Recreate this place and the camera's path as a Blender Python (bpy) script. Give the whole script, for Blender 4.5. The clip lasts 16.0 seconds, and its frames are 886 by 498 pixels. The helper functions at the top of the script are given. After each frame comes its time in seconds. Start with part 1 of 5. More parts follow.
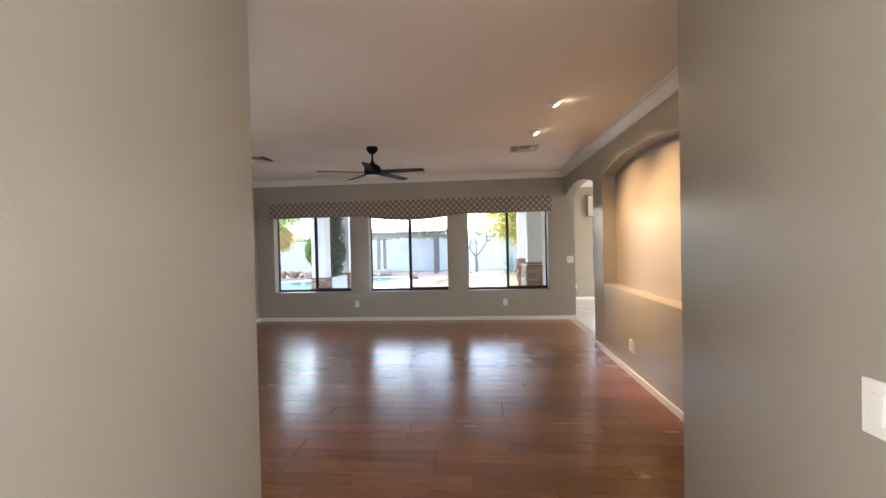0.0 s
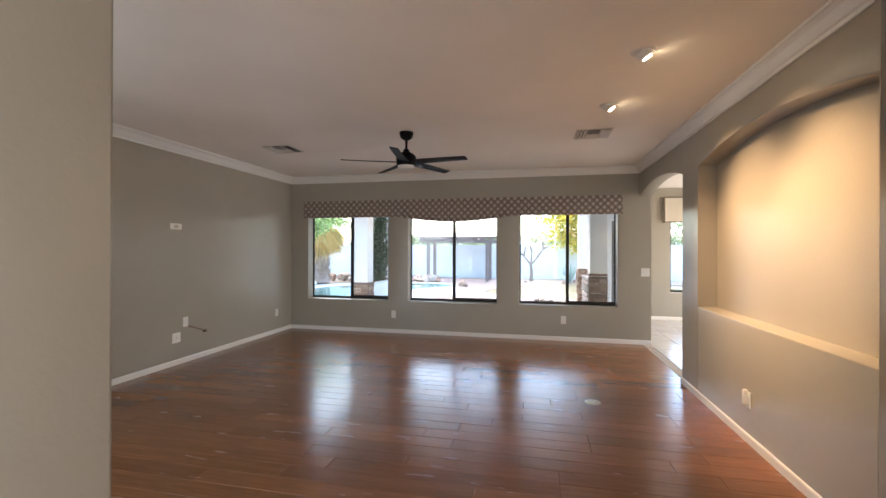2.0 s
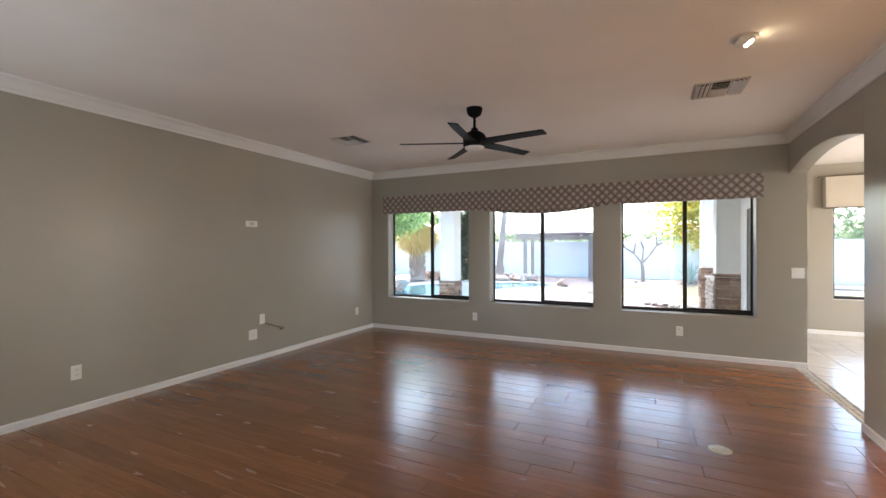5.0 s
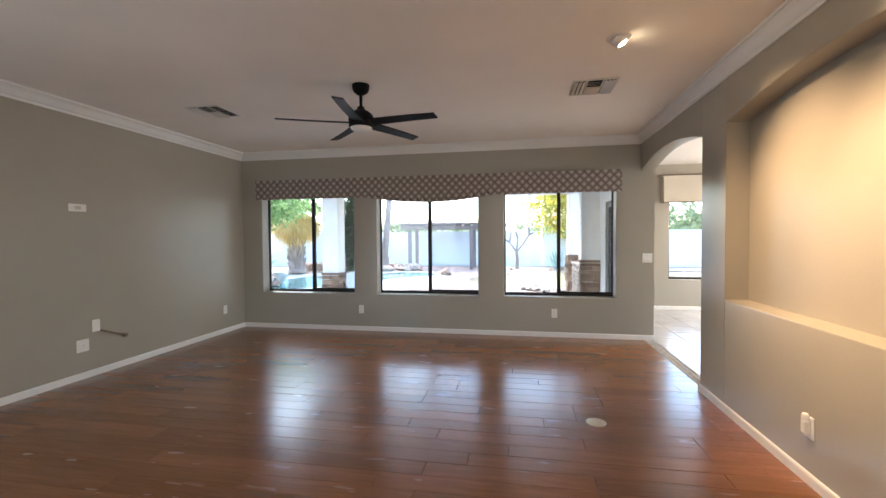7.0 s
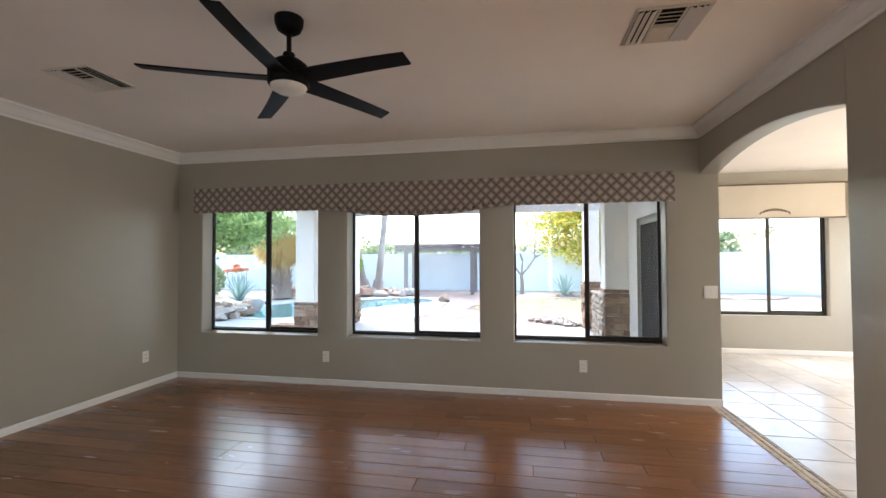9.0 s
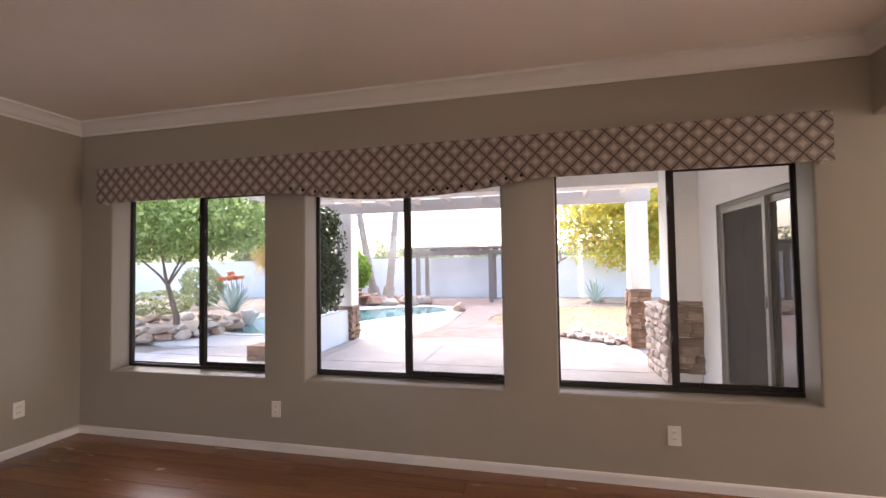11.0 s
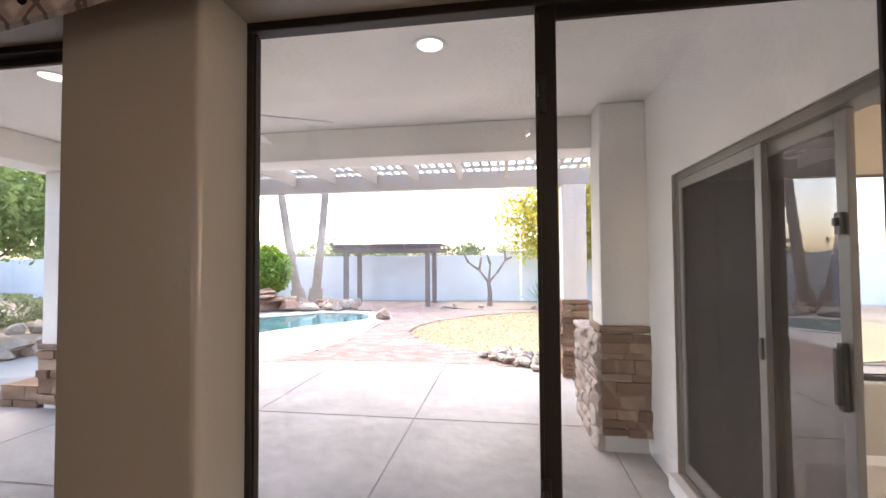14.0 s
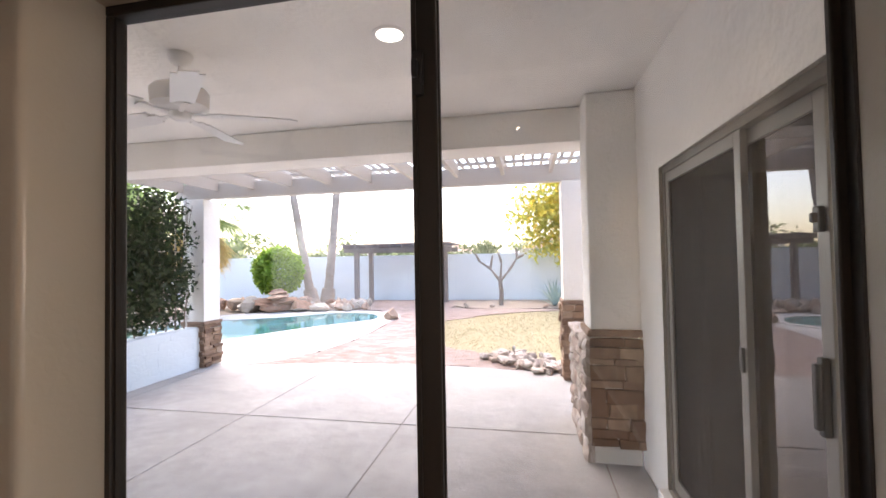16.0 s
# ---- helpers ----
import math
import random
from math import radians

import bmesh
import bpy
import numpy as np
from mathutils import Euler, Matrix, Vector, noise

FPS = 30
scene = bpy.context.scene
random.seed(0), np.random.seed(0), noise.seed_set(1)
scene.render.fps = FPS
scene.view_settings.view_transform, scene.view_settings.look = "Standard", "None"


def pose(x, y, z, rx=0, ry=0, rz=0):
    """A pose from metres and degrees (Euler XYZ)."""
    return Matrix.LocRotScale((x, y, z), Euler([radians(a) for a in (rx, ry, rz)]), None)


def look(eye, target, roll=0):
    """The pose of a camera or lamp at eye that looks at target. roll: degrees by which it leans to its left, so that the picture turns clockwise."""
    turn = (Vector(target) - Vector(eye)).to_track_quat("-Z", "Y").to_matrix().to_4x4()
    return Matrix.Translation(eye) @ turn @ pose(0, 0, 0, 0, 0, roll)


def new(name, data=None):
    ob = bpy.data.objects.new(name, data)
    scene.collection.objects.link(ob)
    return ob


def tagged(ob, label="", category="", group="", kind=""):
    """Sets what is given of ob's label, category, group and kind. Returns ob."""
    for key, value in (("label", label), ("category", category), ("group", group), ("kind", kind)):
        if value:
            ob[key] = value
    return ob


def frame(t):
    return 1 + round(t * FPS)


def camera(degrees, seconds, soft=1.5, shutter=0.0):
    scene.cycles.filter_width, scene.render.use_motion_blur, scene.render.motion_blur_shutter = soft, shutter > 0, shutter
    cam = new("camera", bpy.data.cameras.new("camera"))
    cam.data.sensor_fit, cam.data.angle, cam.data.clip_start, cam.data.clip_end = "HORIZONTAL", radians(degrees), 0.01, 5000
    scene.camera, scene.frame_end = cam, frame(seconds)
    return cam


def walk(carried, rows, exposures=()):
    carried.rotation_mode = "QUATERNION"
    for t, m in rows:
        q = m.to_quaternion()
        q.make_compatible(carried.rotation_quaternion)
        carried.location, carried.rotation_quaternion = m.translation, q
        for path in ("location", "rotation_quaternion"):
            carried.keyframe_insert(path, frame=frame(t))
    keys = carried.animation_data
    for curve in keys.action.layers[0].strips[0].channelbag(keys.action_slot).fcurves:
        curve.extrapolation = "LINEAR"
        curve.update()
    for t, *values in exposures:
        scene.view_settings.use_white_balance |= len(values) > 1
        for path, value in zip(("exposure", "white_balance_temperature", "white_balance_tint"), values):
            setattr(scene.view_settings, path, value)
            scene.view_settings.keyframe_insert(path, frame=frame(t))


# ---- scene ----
cam = camera(92.9, 16.0, soft=1.5)
PATH = [
    (0, (0.405, 0.289, 1.463), (0.238, 2.282, 1.434), -1.3),
    (0.5, (0.425, 0.384, 1.395), (0.239, 2.375, 1.381), -0.9),
    (1, (0.347, 0.675, 1.429), (0.157, 2.666, 1.417), -0.8),
    (1.5, (0.363, 0.969, 1.441), (0.078, 2.949, 1.436), -0.3),
    (2, (0.427, 1.277, 1.446), (0.005, 3.232, 1.448), 0.2),
    (2.5, (0.458, 1.553, 1.435), (-0.167, 3.453, 1.433), 0.5),
    (3, (0.458, 1.751, 1.453), (-0.375, 3.569, 1.442), 0.6),
    (3.2, (0.486, 1.804, 1.448), (-0.425, 3.585, 1.439), 0.7),
    (5.3, (0.528, 2.024, 1.416), (-0.328, 3.831, 1.41), -0.7),
    (5.5, (0.525, 2.032, 1.42), (-0.268, 3.868, 1.411), -0.7),
    (6, (0.504, 2.043, 1.415), (-0.123, 3.942, 1.393), -0.7),
    (6.5, (0.455, 2.08, 1.418), (-0.013, 4.024, 1.378), -0.6),
    (7, (0.41, 2.202, 1.399), (0.053, 4.169, 1.344), -0.4),
    (7.5, (0.409, 2.509, 1.405), (0.108, 4.486, 1.374), -0.3),
    (8, (0.356, 2.874, 1.42), (0.065, 4.853, 1.413), -0.2),
    (8.5, (0.275, 3.252, 1.437), (-0.024, 5.23, 1.448), -0.2),
    (9, (0.266, 3.687, 1.438), (-0.097, 5.653, 1.485), -0.2),
    (9.2, (0.237, 3.845, 1.439), (-0.138, 5.808, 1.488), -0.3),
    (11.3, (0.086, 5.509, 1.44), (-0.364, 7.457, 1.51), -0.9),
    (11.5, (0.103, 5.657, 1.439), (-0.313, 7.612, 1.509), -1.0),
    (12, (0.223, 6.031, 1.44), (-0.066, 8.01, 1.483), -1.0),
    (12.5, (0.339, 6.424, 1.427), (0.192, 8.418, 1.457), -1.2),
    (13, (0.452, 6.765, 1.446), (0.393, 8.764, 1.471), -1.2),
    (13.5, (0.687, 7.098, 1.45), (0.581, 9.095, 1.482), -0.9),
    (14, (0.861, 7.398, 1.455), (0.568, 9.376, 1.514), -0.4),
    (14.5, (0.979, 7.557, 1.486), (0.434, 9.48, 1.559), -0.4),
    (15, (1.074, 7.582, 1.488), (0.342, 9.442, 1.565), -0.5),
    (15.5, (1.106, 7.594, 1.488), (0.355, 9.447, 1.56), -0.8),
    (16, (1.153, 7.595, 1.475), (0.768, 9.557, 1.527), -1.0),
]
walk(cam, [(t, look(eye, target, roll)) for t, eye, target, roll in PATH],
     exposures=[(0.0, 3.28, 6250, 10), (2.5, 3.36, 6100, 8), (6.5, 3.40, 5950, 7), (8.0, 3.30, 5800, 4), (9.0, 3.16, 6150, 6), (11.3, 3.0, 7150, 25), (13.0, 2.84, 7150, 23), (14.5, 2.78, 7000, 19), (16.0, 2.80, 7100, 20)])

# ---- light ----
world = bpy.data.worlds.new("sky_world")
scene.world = world
world.use_nodes = True
wn = world.node_tree
sky = wn.nodes.new("ShaderNodeTexSky")
sky.sky_type = "NISHITA"
sky.sun_disc = False
sky.sun_elevation, sky.sun_rotation = radians(58), radians(-38)
sky.dust_density, sky.air_density = 2.5, 1.0
wn.links.new(sky.outputs[0], wn.nodes["Background"].inputs[0])
wn.nodes["Background"].inputs[1].default_value = 0.15
sun = new("sun", bpy.data.lights.new("sun", "SUN"))
sun.data.energy, sun.data.angle, sun.data.color = 0.4, radians(40), (1.0, 0.96, 0.9)
sun.matrix_world = look((0, 0, 30), (3.85, -4.93, 20.0))


def spot_lamp(name, at, to, watts, colour, size, radius=0.03):
    lamp = new(name, bpy.data.lights.new(name, "SPOT"))
    lamp.data.energy, lamp.data.color, lamp.data.shadow_soft_size = watts, colour, radius
    lamp.data.spot_size, lamp.data.spot_blend = radians(size), 1.0
    lamp.matrix_world = look(at, to)
    return lamp


WARM = (1.0, 0.62, 0.32)
spot_lamp("niche_spot", (1.155, 4.25, 2.70), (2.14, 4.35, 1.42), 33, WARM, 76)
spot_lamp("niche_spot", (1.11, 5.27, 2.70), (2.14, 5.15, 1.42), 33, WARM, 76)


def fill_light(name, x0, x1, y0, y1, z0, z1, to, watts):
    """An added fill lamp set in an unseen wall opening, of the opening's size."""
    lamp = new(name, bpy.data.lights.new(name, "AREA"))
    lamp.data.shape, lamp.data.size, lamp.data.size_y = "RECTANGLE", max(x1 - x0, y1 - y0), z1 - z0
    lamp.data.energy, lamp.data.color = watts, (0.95, 0.98, 1.0)
    at = Vector(((x0 + x1) / 2, (y0 + y1) / 2, (z0 + z1) / 2))
    lamp.matrix_world = look(at, at + Vector(to))
    return lamp


# fill lamps added out of view to brighten the hall, room and nook
fill_light("hall_east_fill", 1.235, 1.235, -2.2, -0.6, 0.4, 2.2, (-1, 0, 0), 12)
fill_light("hall_west_fill", -2.22, -2.22, -2.0, 0.4, 0.5, 2.2, (1, 0, 0), 35)
fill_light("nook_east_fill", 7.18, 7.18, 5.0, 9.5, 0.6, 2.1, (-1, 0, 0), 16)
fill_light("south_fill", -3.5, -1.5, 2.14, 2.14, 0.6, 2.1, (0, 1, 0), 2)


bulbs = new("chandelier_light", bpy.data.lights.new("chandelier_light", "POINT"))
bulbs.data.energy, bulbs.data.color, bulbs.data.shadow_soft_size = 13, (1.0, 0.70, 0.42), 0.3
bulbs.location = (5.25, 8.0, 1.78)


# ---- materials ----
def nodes_of(name):
    m = bpy.data.materials.new(name)
    m.use_nodes = True
    t = m.node_tree
    return m, t, t.nodes["Principled BSDF"]


def coords(t, kind="Object", scale=(1, 1, 1)):
    if kind == "World":
        src = t.nodes.new("ShaderNodeNewGeometry").outputs["Position"]
    else:
        src = t.nodes.new("ShaderNodeTexCoord").outputs[kind]
    mp = t.nodes.new("ShaderNodeMapping")
    mp.inputs["Scale"].default_value = scale
    t.links.new(src, mp.inputs["Vector"])
    return mp.outputs[0]


def noise_tex(t, vec, scale, detail=4.0, rough=0.55, distort=0.0):
    n = t.nodes.new("ShaderNodeTexNoise")
    n.inputs["Scale"].default_value, n.inputs["Detail"].default_value = scale, detail
    n.inputs["Roughness"].default_value, n.inputs["Distortion"].default_value = rough, distort
    t.links.new(vec, n.inputs["Vector"])
    return n.outputs["Fac"]


def ramp(t, fac, stops):
    r = t.nodes.new("ShaderNodeValToRGB")
    while len(r.color_ramp.elements) < len(stops):
        r.color_ramp.elements.new(0.5)
    for e, (p, c) in zip(r.color_ramp.elements, stops):
        e.position, e.color = p, (*c, 1)
    t.links.new(fac, r.inputs[0])
    return r.outputs[0]


def mixed(t, a, b, fac, mode="MIX"):
    n = t.nodes.new("ShaderNodeMix")
    n.data_type, n.blend_type = "RGBA", mode
    for sock, v in ((n.inputs[0], fac), (n.inputs[6], a), (n.inputs[7], b)):
        if hasattr(v, "links"):
            t.links.new(v, sock)
        else:
            sock.default_value = v if isinstance(v, float) else (*v, 1)
    return n.outputs[2]


def bump(t, bsdf, height, strength, distance=0.01):
    b = t.nodes.new("ShaderNodeBump")
    b.inputs["Strength"].default_value, b.inputs["Distance"].default_value = strength, distance
    t.links.new(height, b.inputs["Height"])
    t.links.new(b.outputs[0], bsdf.inputs["Normal"])


def shade(c, k):
    return tuple(min(1.0, v * k) for v in c)


def surface(name, colour, rough=0.6, grain=40.0, relief=0.1, spread=0.1, metal=0.0, patch=1.5, spec=0.5, coat=0.0, distance=0.004, per_piece=0.0, kind="World"):
    """A surface with colour variation at a large and a small scale, and fine relief."""
    m, t, b = nodes_of(name)
    vec = coords(t, kind)
    big, fine = noise_tex(t, vec, patch, 3), noise_tex(t, vec, grain, 5)
    base = ramp(t, big, [(0.3, shade(colour, 1 - spread)), (0.7, shade(colour, 1 + spread))])
    small = ramp(t, fine, [(0.25, (1 - spread,) * 3), (0.75, (1 + spread * 0.6,) * 3)])
    out = mixed(t, base, small, 1.0, "MULTIPLY")
    if per_piece:
        info = t.nodes.new("ShaderNodeObjectInfo")
        tone = ramp(t, info.outputs["Random"], [(0.0, (1 - per_piece,) * 3), (1.0, (1 + per_piece,) * 3)])
        out = mixed(t, out, tone, 1.0, "MULTIPLY")
    t.links.new(out, b.inputs["Base Color"])
    b.inputs["Roughness"].default_value, b.inputs["Metallic"].default_value = rough, metal
    b.inputs["Specular IOR Level"].default_value = spec
    b.inputs["Coat Weight"].default_value = coat
    b.inputs["Coat Roughness"].default_value = 0.12
    if relief:
        bump(t, b, fine, relief, distance)
    return m


def wall_paint(name, colour, rough=0.30):
    """Satin paint over orange-peel plaster."""
    m, t, b = nodes_of(name)
    vec = coords(t, "World")
    big = noise_tex(t, vec, 0.9, 3)
    peel = noise_tex(t, vec, 55, 2, 0.4, 0.6)
    base = ramp(t, big, [(0.3, shade(colour, 0.96)), (0.7, shade(colour, 1.04))])
    t.links.new(base, b.inputs["Base Color"])
    b.inputs["Roughness"].default_value = rough
    b.inputs["Specular IOR Level"].default_value = 0.45
    bump(t, b, peel, 0.15, 0.004)
    return m


def plank_wood():
    m, t, b = nodes_of("hickory_planks")
    vec = coords(t, "World", (0.3, 5.0, 1.0))
    info = t.nodes.new("ShaderNodeObjectInfo")
    off = t.nodes.new("ShaderNodeVectorMath")
    off.operation = "MULTIPLY_ADD"
    t.links.new(info.outputs["Random"], off.inputs[0])
    off.inputs[1].default_value = (37, 23, 11)
    t.links.new(vec, off.inputs[2])
    fine = noise_tex(t, off.outputs[0], 9, 6, 0.6, 0.8)
    figure = noise_tex(t, off.outputs[0], 1.6, 4, 0.55, 1.2)
    grain = ramp(t, fine, [(0.3, (0.200, 0.082, 0.031)), (0.55, (0.248, 0.104, 0.039)), (0.8, (0.300, 0.132, 0.051))])
    tone = ramp(t, info.outputs["Random"], [(0.0, (0.84, 0.82, 0.80)), (0.45, (1.0, 1.0, 1.0)), (1.0, (1.17, 1.16, 1.14))])
    fig = ramp(t, figure, [(0.3, (0.92, 0.91, 0.90)), (0.7, (1.07, 1.07, 1.07))])
    t.links.new(mixed(t, mixed(t, grain, tone, 1.0, "MULTIPLY"), fig, 1.0, "MULTIPLY"), b.inputs["Base Color"])
    scrape = noise_tex(t, coords(t, "World", (0.6, 3.0, 1.0)), 4.0, 2)
    rough = ramp(t, scrape, [(0.3, (0.235,) * 3), (0.7, (0.275,) * 3)])
    t.links.new(rough, b.inputs["Roughness"])
    b.inputs["Specular IOR Level"].default_value = 0.38
    b.inputs["Coat Weight"].default_value, b.inputs["Coat Roughness"].default_value = 0.32, 0.16
    bump(t, b, scrape, 0.006, 0.01)
    return m


def glass(name, tint=(0.97, 0.985, 0.98), base=0.04):
    """A thin clear pane: what it lets through, and Fresnel gloss."""
    m = bpy.data.materials.new(name)
    m.use_nodes = True
    t = m.node_tree
    t.nodes.clear()
    out, mix = t.nodes.new("ShaderNodeOutputMaterial"), t.nodes.new("ShaderNodeMixShader")
    clear, gloss, face = t.nodes.new("ShaderNodeBsdfTransparent"), t.nodes.new("ShaderNodeBsdfGlossy"), t.nodes.new("ShaderNodeLayerWeight")
    clear.inputs[0].default_value = (*tint, 1)
    gloss.inputs["Roughness"].default_value = 0.0
    face.inputs["Blend"].default_value = 0.5
    steep, scaled = t.nodes.new("ShaderNodeMath"), t.nodes.new("ShaderNodeMath")
    steep.operation, scaled.operation = "POWER", "MULTIPLY_ADD"
    steep.inputs[1].default_value = 5.0
    scaled.inputs[1].default_value, scaled.inputs[2].default_value = 0.9, base
    for a, c in ((face.outputs["Facing"], steep.inputs[0]), (steep.outputs[0], scaled.inputs[0]), (scaled.outputs[0], mix.inputs[0]), (clear.outputs[0], mix.inputs[1]), (gloss.outputs[0], mix.inputs[2]), (mix.outputs[0], out.inputs[0])):
        t.links.new(a, c)
    return m


def mesh_screen(name, dark, cover):
    """Insect mesh: a cloth so fine that only the share it covers shows."""
    m = bpy.data.materials.new(name)
    m.use_nodes = True
    t = m.node_tree
    b, out = t.nodes["Principled BSDF"], t.nodes["Material Output"]
    b.inputs["Base Color"].default_value, b.inputs["Roughness"].default_value = (*dark, 1), 0.7
    b.inputs["Specular IOR Level"].default_value = 0.15
    clear, mix = t.nodes.new("ShaderNodeBsdfTransparent"), t.nodes.new("ShaderNodeMixShader")
    mix.inputs[0].default_value = cover
    t.links.new(clear.outputs[0], mix.inputs[1])
    t.links.new(b.outputs[0], mix.inputs[2])
    t.links.new(mix.outputs[0], out.inputs[0])
    return m


def glow(name, colour, strength):
    m, t, b = nodes_of(name)
    b.inputs["Base Color"].default_value = (*colour, 1)
    b.inputs["Emission Color"].default_value = (*colour, 1)
    b.inputs["Emission Strength"].default_value = strength
    return m


def leafy(name, dark, light, yellow=None):
    m, t, b = nodes_of(name)
    geo = t.nodes.new("ShaderNodeNewGeometry")
    stops = [(0.0, dark), (0.75, light)] + ([(1.0, yellow)] if yellow else [])
    col = ramp(t, geo.outputs["Random Per Island"], stops)
    t.links.new(col, b.inputs["Base Color"])
    b.inputs["Roughness"].default_value = 0.55
    tr = t.nodes.new("ShaderNodeBsdfTranslucent")
    mix = t.nodes.new("ShaderNodeMixShader")
    mix.inputs[0].default_value = 0.5
    t.links.new(col, tr.inputs[0])
    t.links.new(b.outputs[0], mix.inputs[1])
    t.links.new(tr.outputs[0], mix.inputs[2])
    t.links.new(mix.outputs[0], t.nodes["Material Output"].inputs[0])
    return m


def stone_mix(name, a, b_, c, grain=14.0):
    m, t, b = nodes_of(name)
    vec = coords(t, "World")
    info = t.nodes.new("ShaderNodeObjectInfo")
    geo = t.nodes.new("ShaderNodeNewGeometry")
    add = t.nodes.new("ShaderNodeMath")
    add.operation = "ADD"
    t.links.new(info.outputs["Random"], add.inputs[0])
    t.links.new(geo.outputs["Random Per Island"], add.inputs[1])
    fr = t.nodes.new("ShaderNodeMath")
    fr.operation = "FRACT"
    t.links.new(add.outputs[0], fr.inputs[0])
    tone = ramp(t, fr.outputs[0], [(0.0, a), (0.5, b_), (1.0, c)])
    fine = noise_tex(t, vec, grain, 6, 0.65, 0.4)
    mul = ramp(t, fine, [(0.3, (0.65, 0.63, 0.60)), (0.7, (1.2, 1.2, 1.2))])
    t.links.new(mixed(t, tone, mul, 1.0, "MULTIPLY"), b.inputs["Base Color"])
    b.inputs["Roughness"].default_value = 0.85
    bump(t, b, fine, 0.5, 0.02)
    return m


def lattice_cloth():
    """Cotton with a dark diamond trellis over a taupe ground, a pale square in each diamond."""
    m, t, b = nodes_of("trellis_fabric")
    geo = t.nodes.new("ShaderNodeNewGeometry")
    sep = t.nodes.new("ShaderNodeSeparateXYZ")
    t.links.new(geo.outputs["Position"], sep.inputs[0])

    def calc(op, a, c=None):
        n = t.nodes.new("ShaderNodeMath")
        n.operation = op
        for sock, v in zip(n.inputs, (a, c)):
            if v is None:
                continue
            if hasattr(v, "links"):
                t.links.new(v, sock)
            else:
                sock.default_value = v
        return n.outputs[0]

    u = calc("ADD", sep.outputs["X"], sep.outputs["Y"])
    v = calc("MULTIPLY", sep.outputs["Z"], 0.98)
    wobble = noise_tex(t, coords(t, "World"), 30, 2)
    wob = calc("MULTIPLY", calc("SUBTRACT", wobble, 0.5), 0.012)
    p = calc("MULTIPLY", calc("ADD", calc("ADD", u, v), wob), 1 / 0.1085)
    q = calc("MULTIPLY", calc("ADD", calc("SUBTRACT", u, v), wob), 1 / 0.1085)
    dp = calc("ABSOLUTE", calc("SUBTRACT", calc("FRACT", p), 0.5))
    dq = calc("ABSOLUTE", calc("SUBTRACT", calc("FRACT", q), 0.5))
    edge = calc("MAXIMUM", dp, dq)
    line = calc("GREATER_THAN", edge, 0.447)
    dot = ramp(t, edge, [(0.13, (1, 1, 1)), (0.30, (0, 0, 0))])
    weave = noise_tex(t, coords(t, "World", (1, 1, 3)), 260, 2)
    ground = mixed(t, (0.29, 0.235, 0.205), (0.50, 0.435, 0.39), dot)
    cloth = mixed(t, ground, (0.095, 0.070, 0.058), line)
    tone = ramp(t, weave, [(0.3, (0.88,) * 3), (0.7, (1.1,) * 3)])
    t.links.new(mixed(t, cloth, tone, 1.0, "MULTIPLY"), b.inputs["Base Color"])
    b.inputs["Roughness"].default_value = 0.9
    b.inputs["Sheen Weight"].default_value = 0.2
    bump(t, b, weave, 0.25, 0.002)
    return m


def water_mat():
    m, t, b = nodes_of("pool_water")
    vec = coords(t, "World")
    big = noise_tex(t, vec, 0.5, 2)
    t.links.new(ramp(t, big, [(0.3, (0.045, 0.17, 0.18)), (0.7, (0.085, 0.26, 0.26))]), b.inputs["Base Color"])
    b.inputs["Roughness"].default_value = 0.03
    bump(t, b, noise_tex(t, vec, 6, 3), 0.12, 0.02)
    return m


PAINT = wall_paint("greige_paint", (0.365, 0.332, 0.275))
CEIL = wall_paint("ceiling_paint", (0.89, 0.83, 0.77), 0.75)
TRIM = surface("white_trim", (0.78, 0.76, 0.73), 0.35, 60, 0.03, 0.03)
STUCCO = surface("white_stucco", (0.90, 0.87, 0.815), 0.85, 24, 0.55, 0.06, distance=0.02)
BLOCKWHITE = surface("painted_block", (0.74, 0.80, 0.83), 0.8, 30, 0.5, 0.06, distance=0.015)
WOOD = plank_wood()
SUBFLOOR = surface("dark_subfloor", (0.03, 0.015, 0.008), 0.8, 30, 0.1, 0.1)
TILE = surface("limestone_tile", (0.62, 0.58, 0.52), 0.22, 8, 0.05, 0.08, patch=3, per_piece=0.05)
GROUT = surface("grout", (0.55, 0.51, 0.45), 0.9, 60, 0.3, 0.1)
MOSAIC = stone_mix("mosaic_stone", (0.34, 0.285, 0.235), (0.50, 0.445, 0.385), (0.64, 0.59, 0.53), 30)
BRONZE = surface("bronze_aluminium", (0.030, 0.025, 0.021), 0.45, 90, 0.05, 0.08, metal=0.1, spec=0.3)
DOORFRAME = surface("sand_aluminium", (0.145, 0.128, 0.108), 0.45, 90, 0.05, 0.05, metal=0.2)
LEAFFRAME = surface("pale_aluminium", (0.22, 0.205, 0.185), 0.4, 90, 0.05, 0.05, metal=0.2)
BLACK = surface("black_plastic", (0.018, 0.017, 0.017), 0.4, 60, 0.05, 0.1)
FANBLACK = surface("matt_black_metal", (0.005, 0.0045, 0.005), 0.5, 80, 0.03, 0.1, spec=0.08, kind="Object")
BLADE = surface("black_blade", (0.006, 0.006, 0.007), 0.45, 30, 0.05, 0.1, spec=0.09, kind="Object")
OPAL = surface("opal_glass", (0.80, 0.78, 0.74), 0.35, 30, 0.0, 0.02, kind="Object")
PLATE = surface("white_plate", (0.80, 0.78, 0.74), 0.4, 40, 0.0, 0.02, kind="Object")
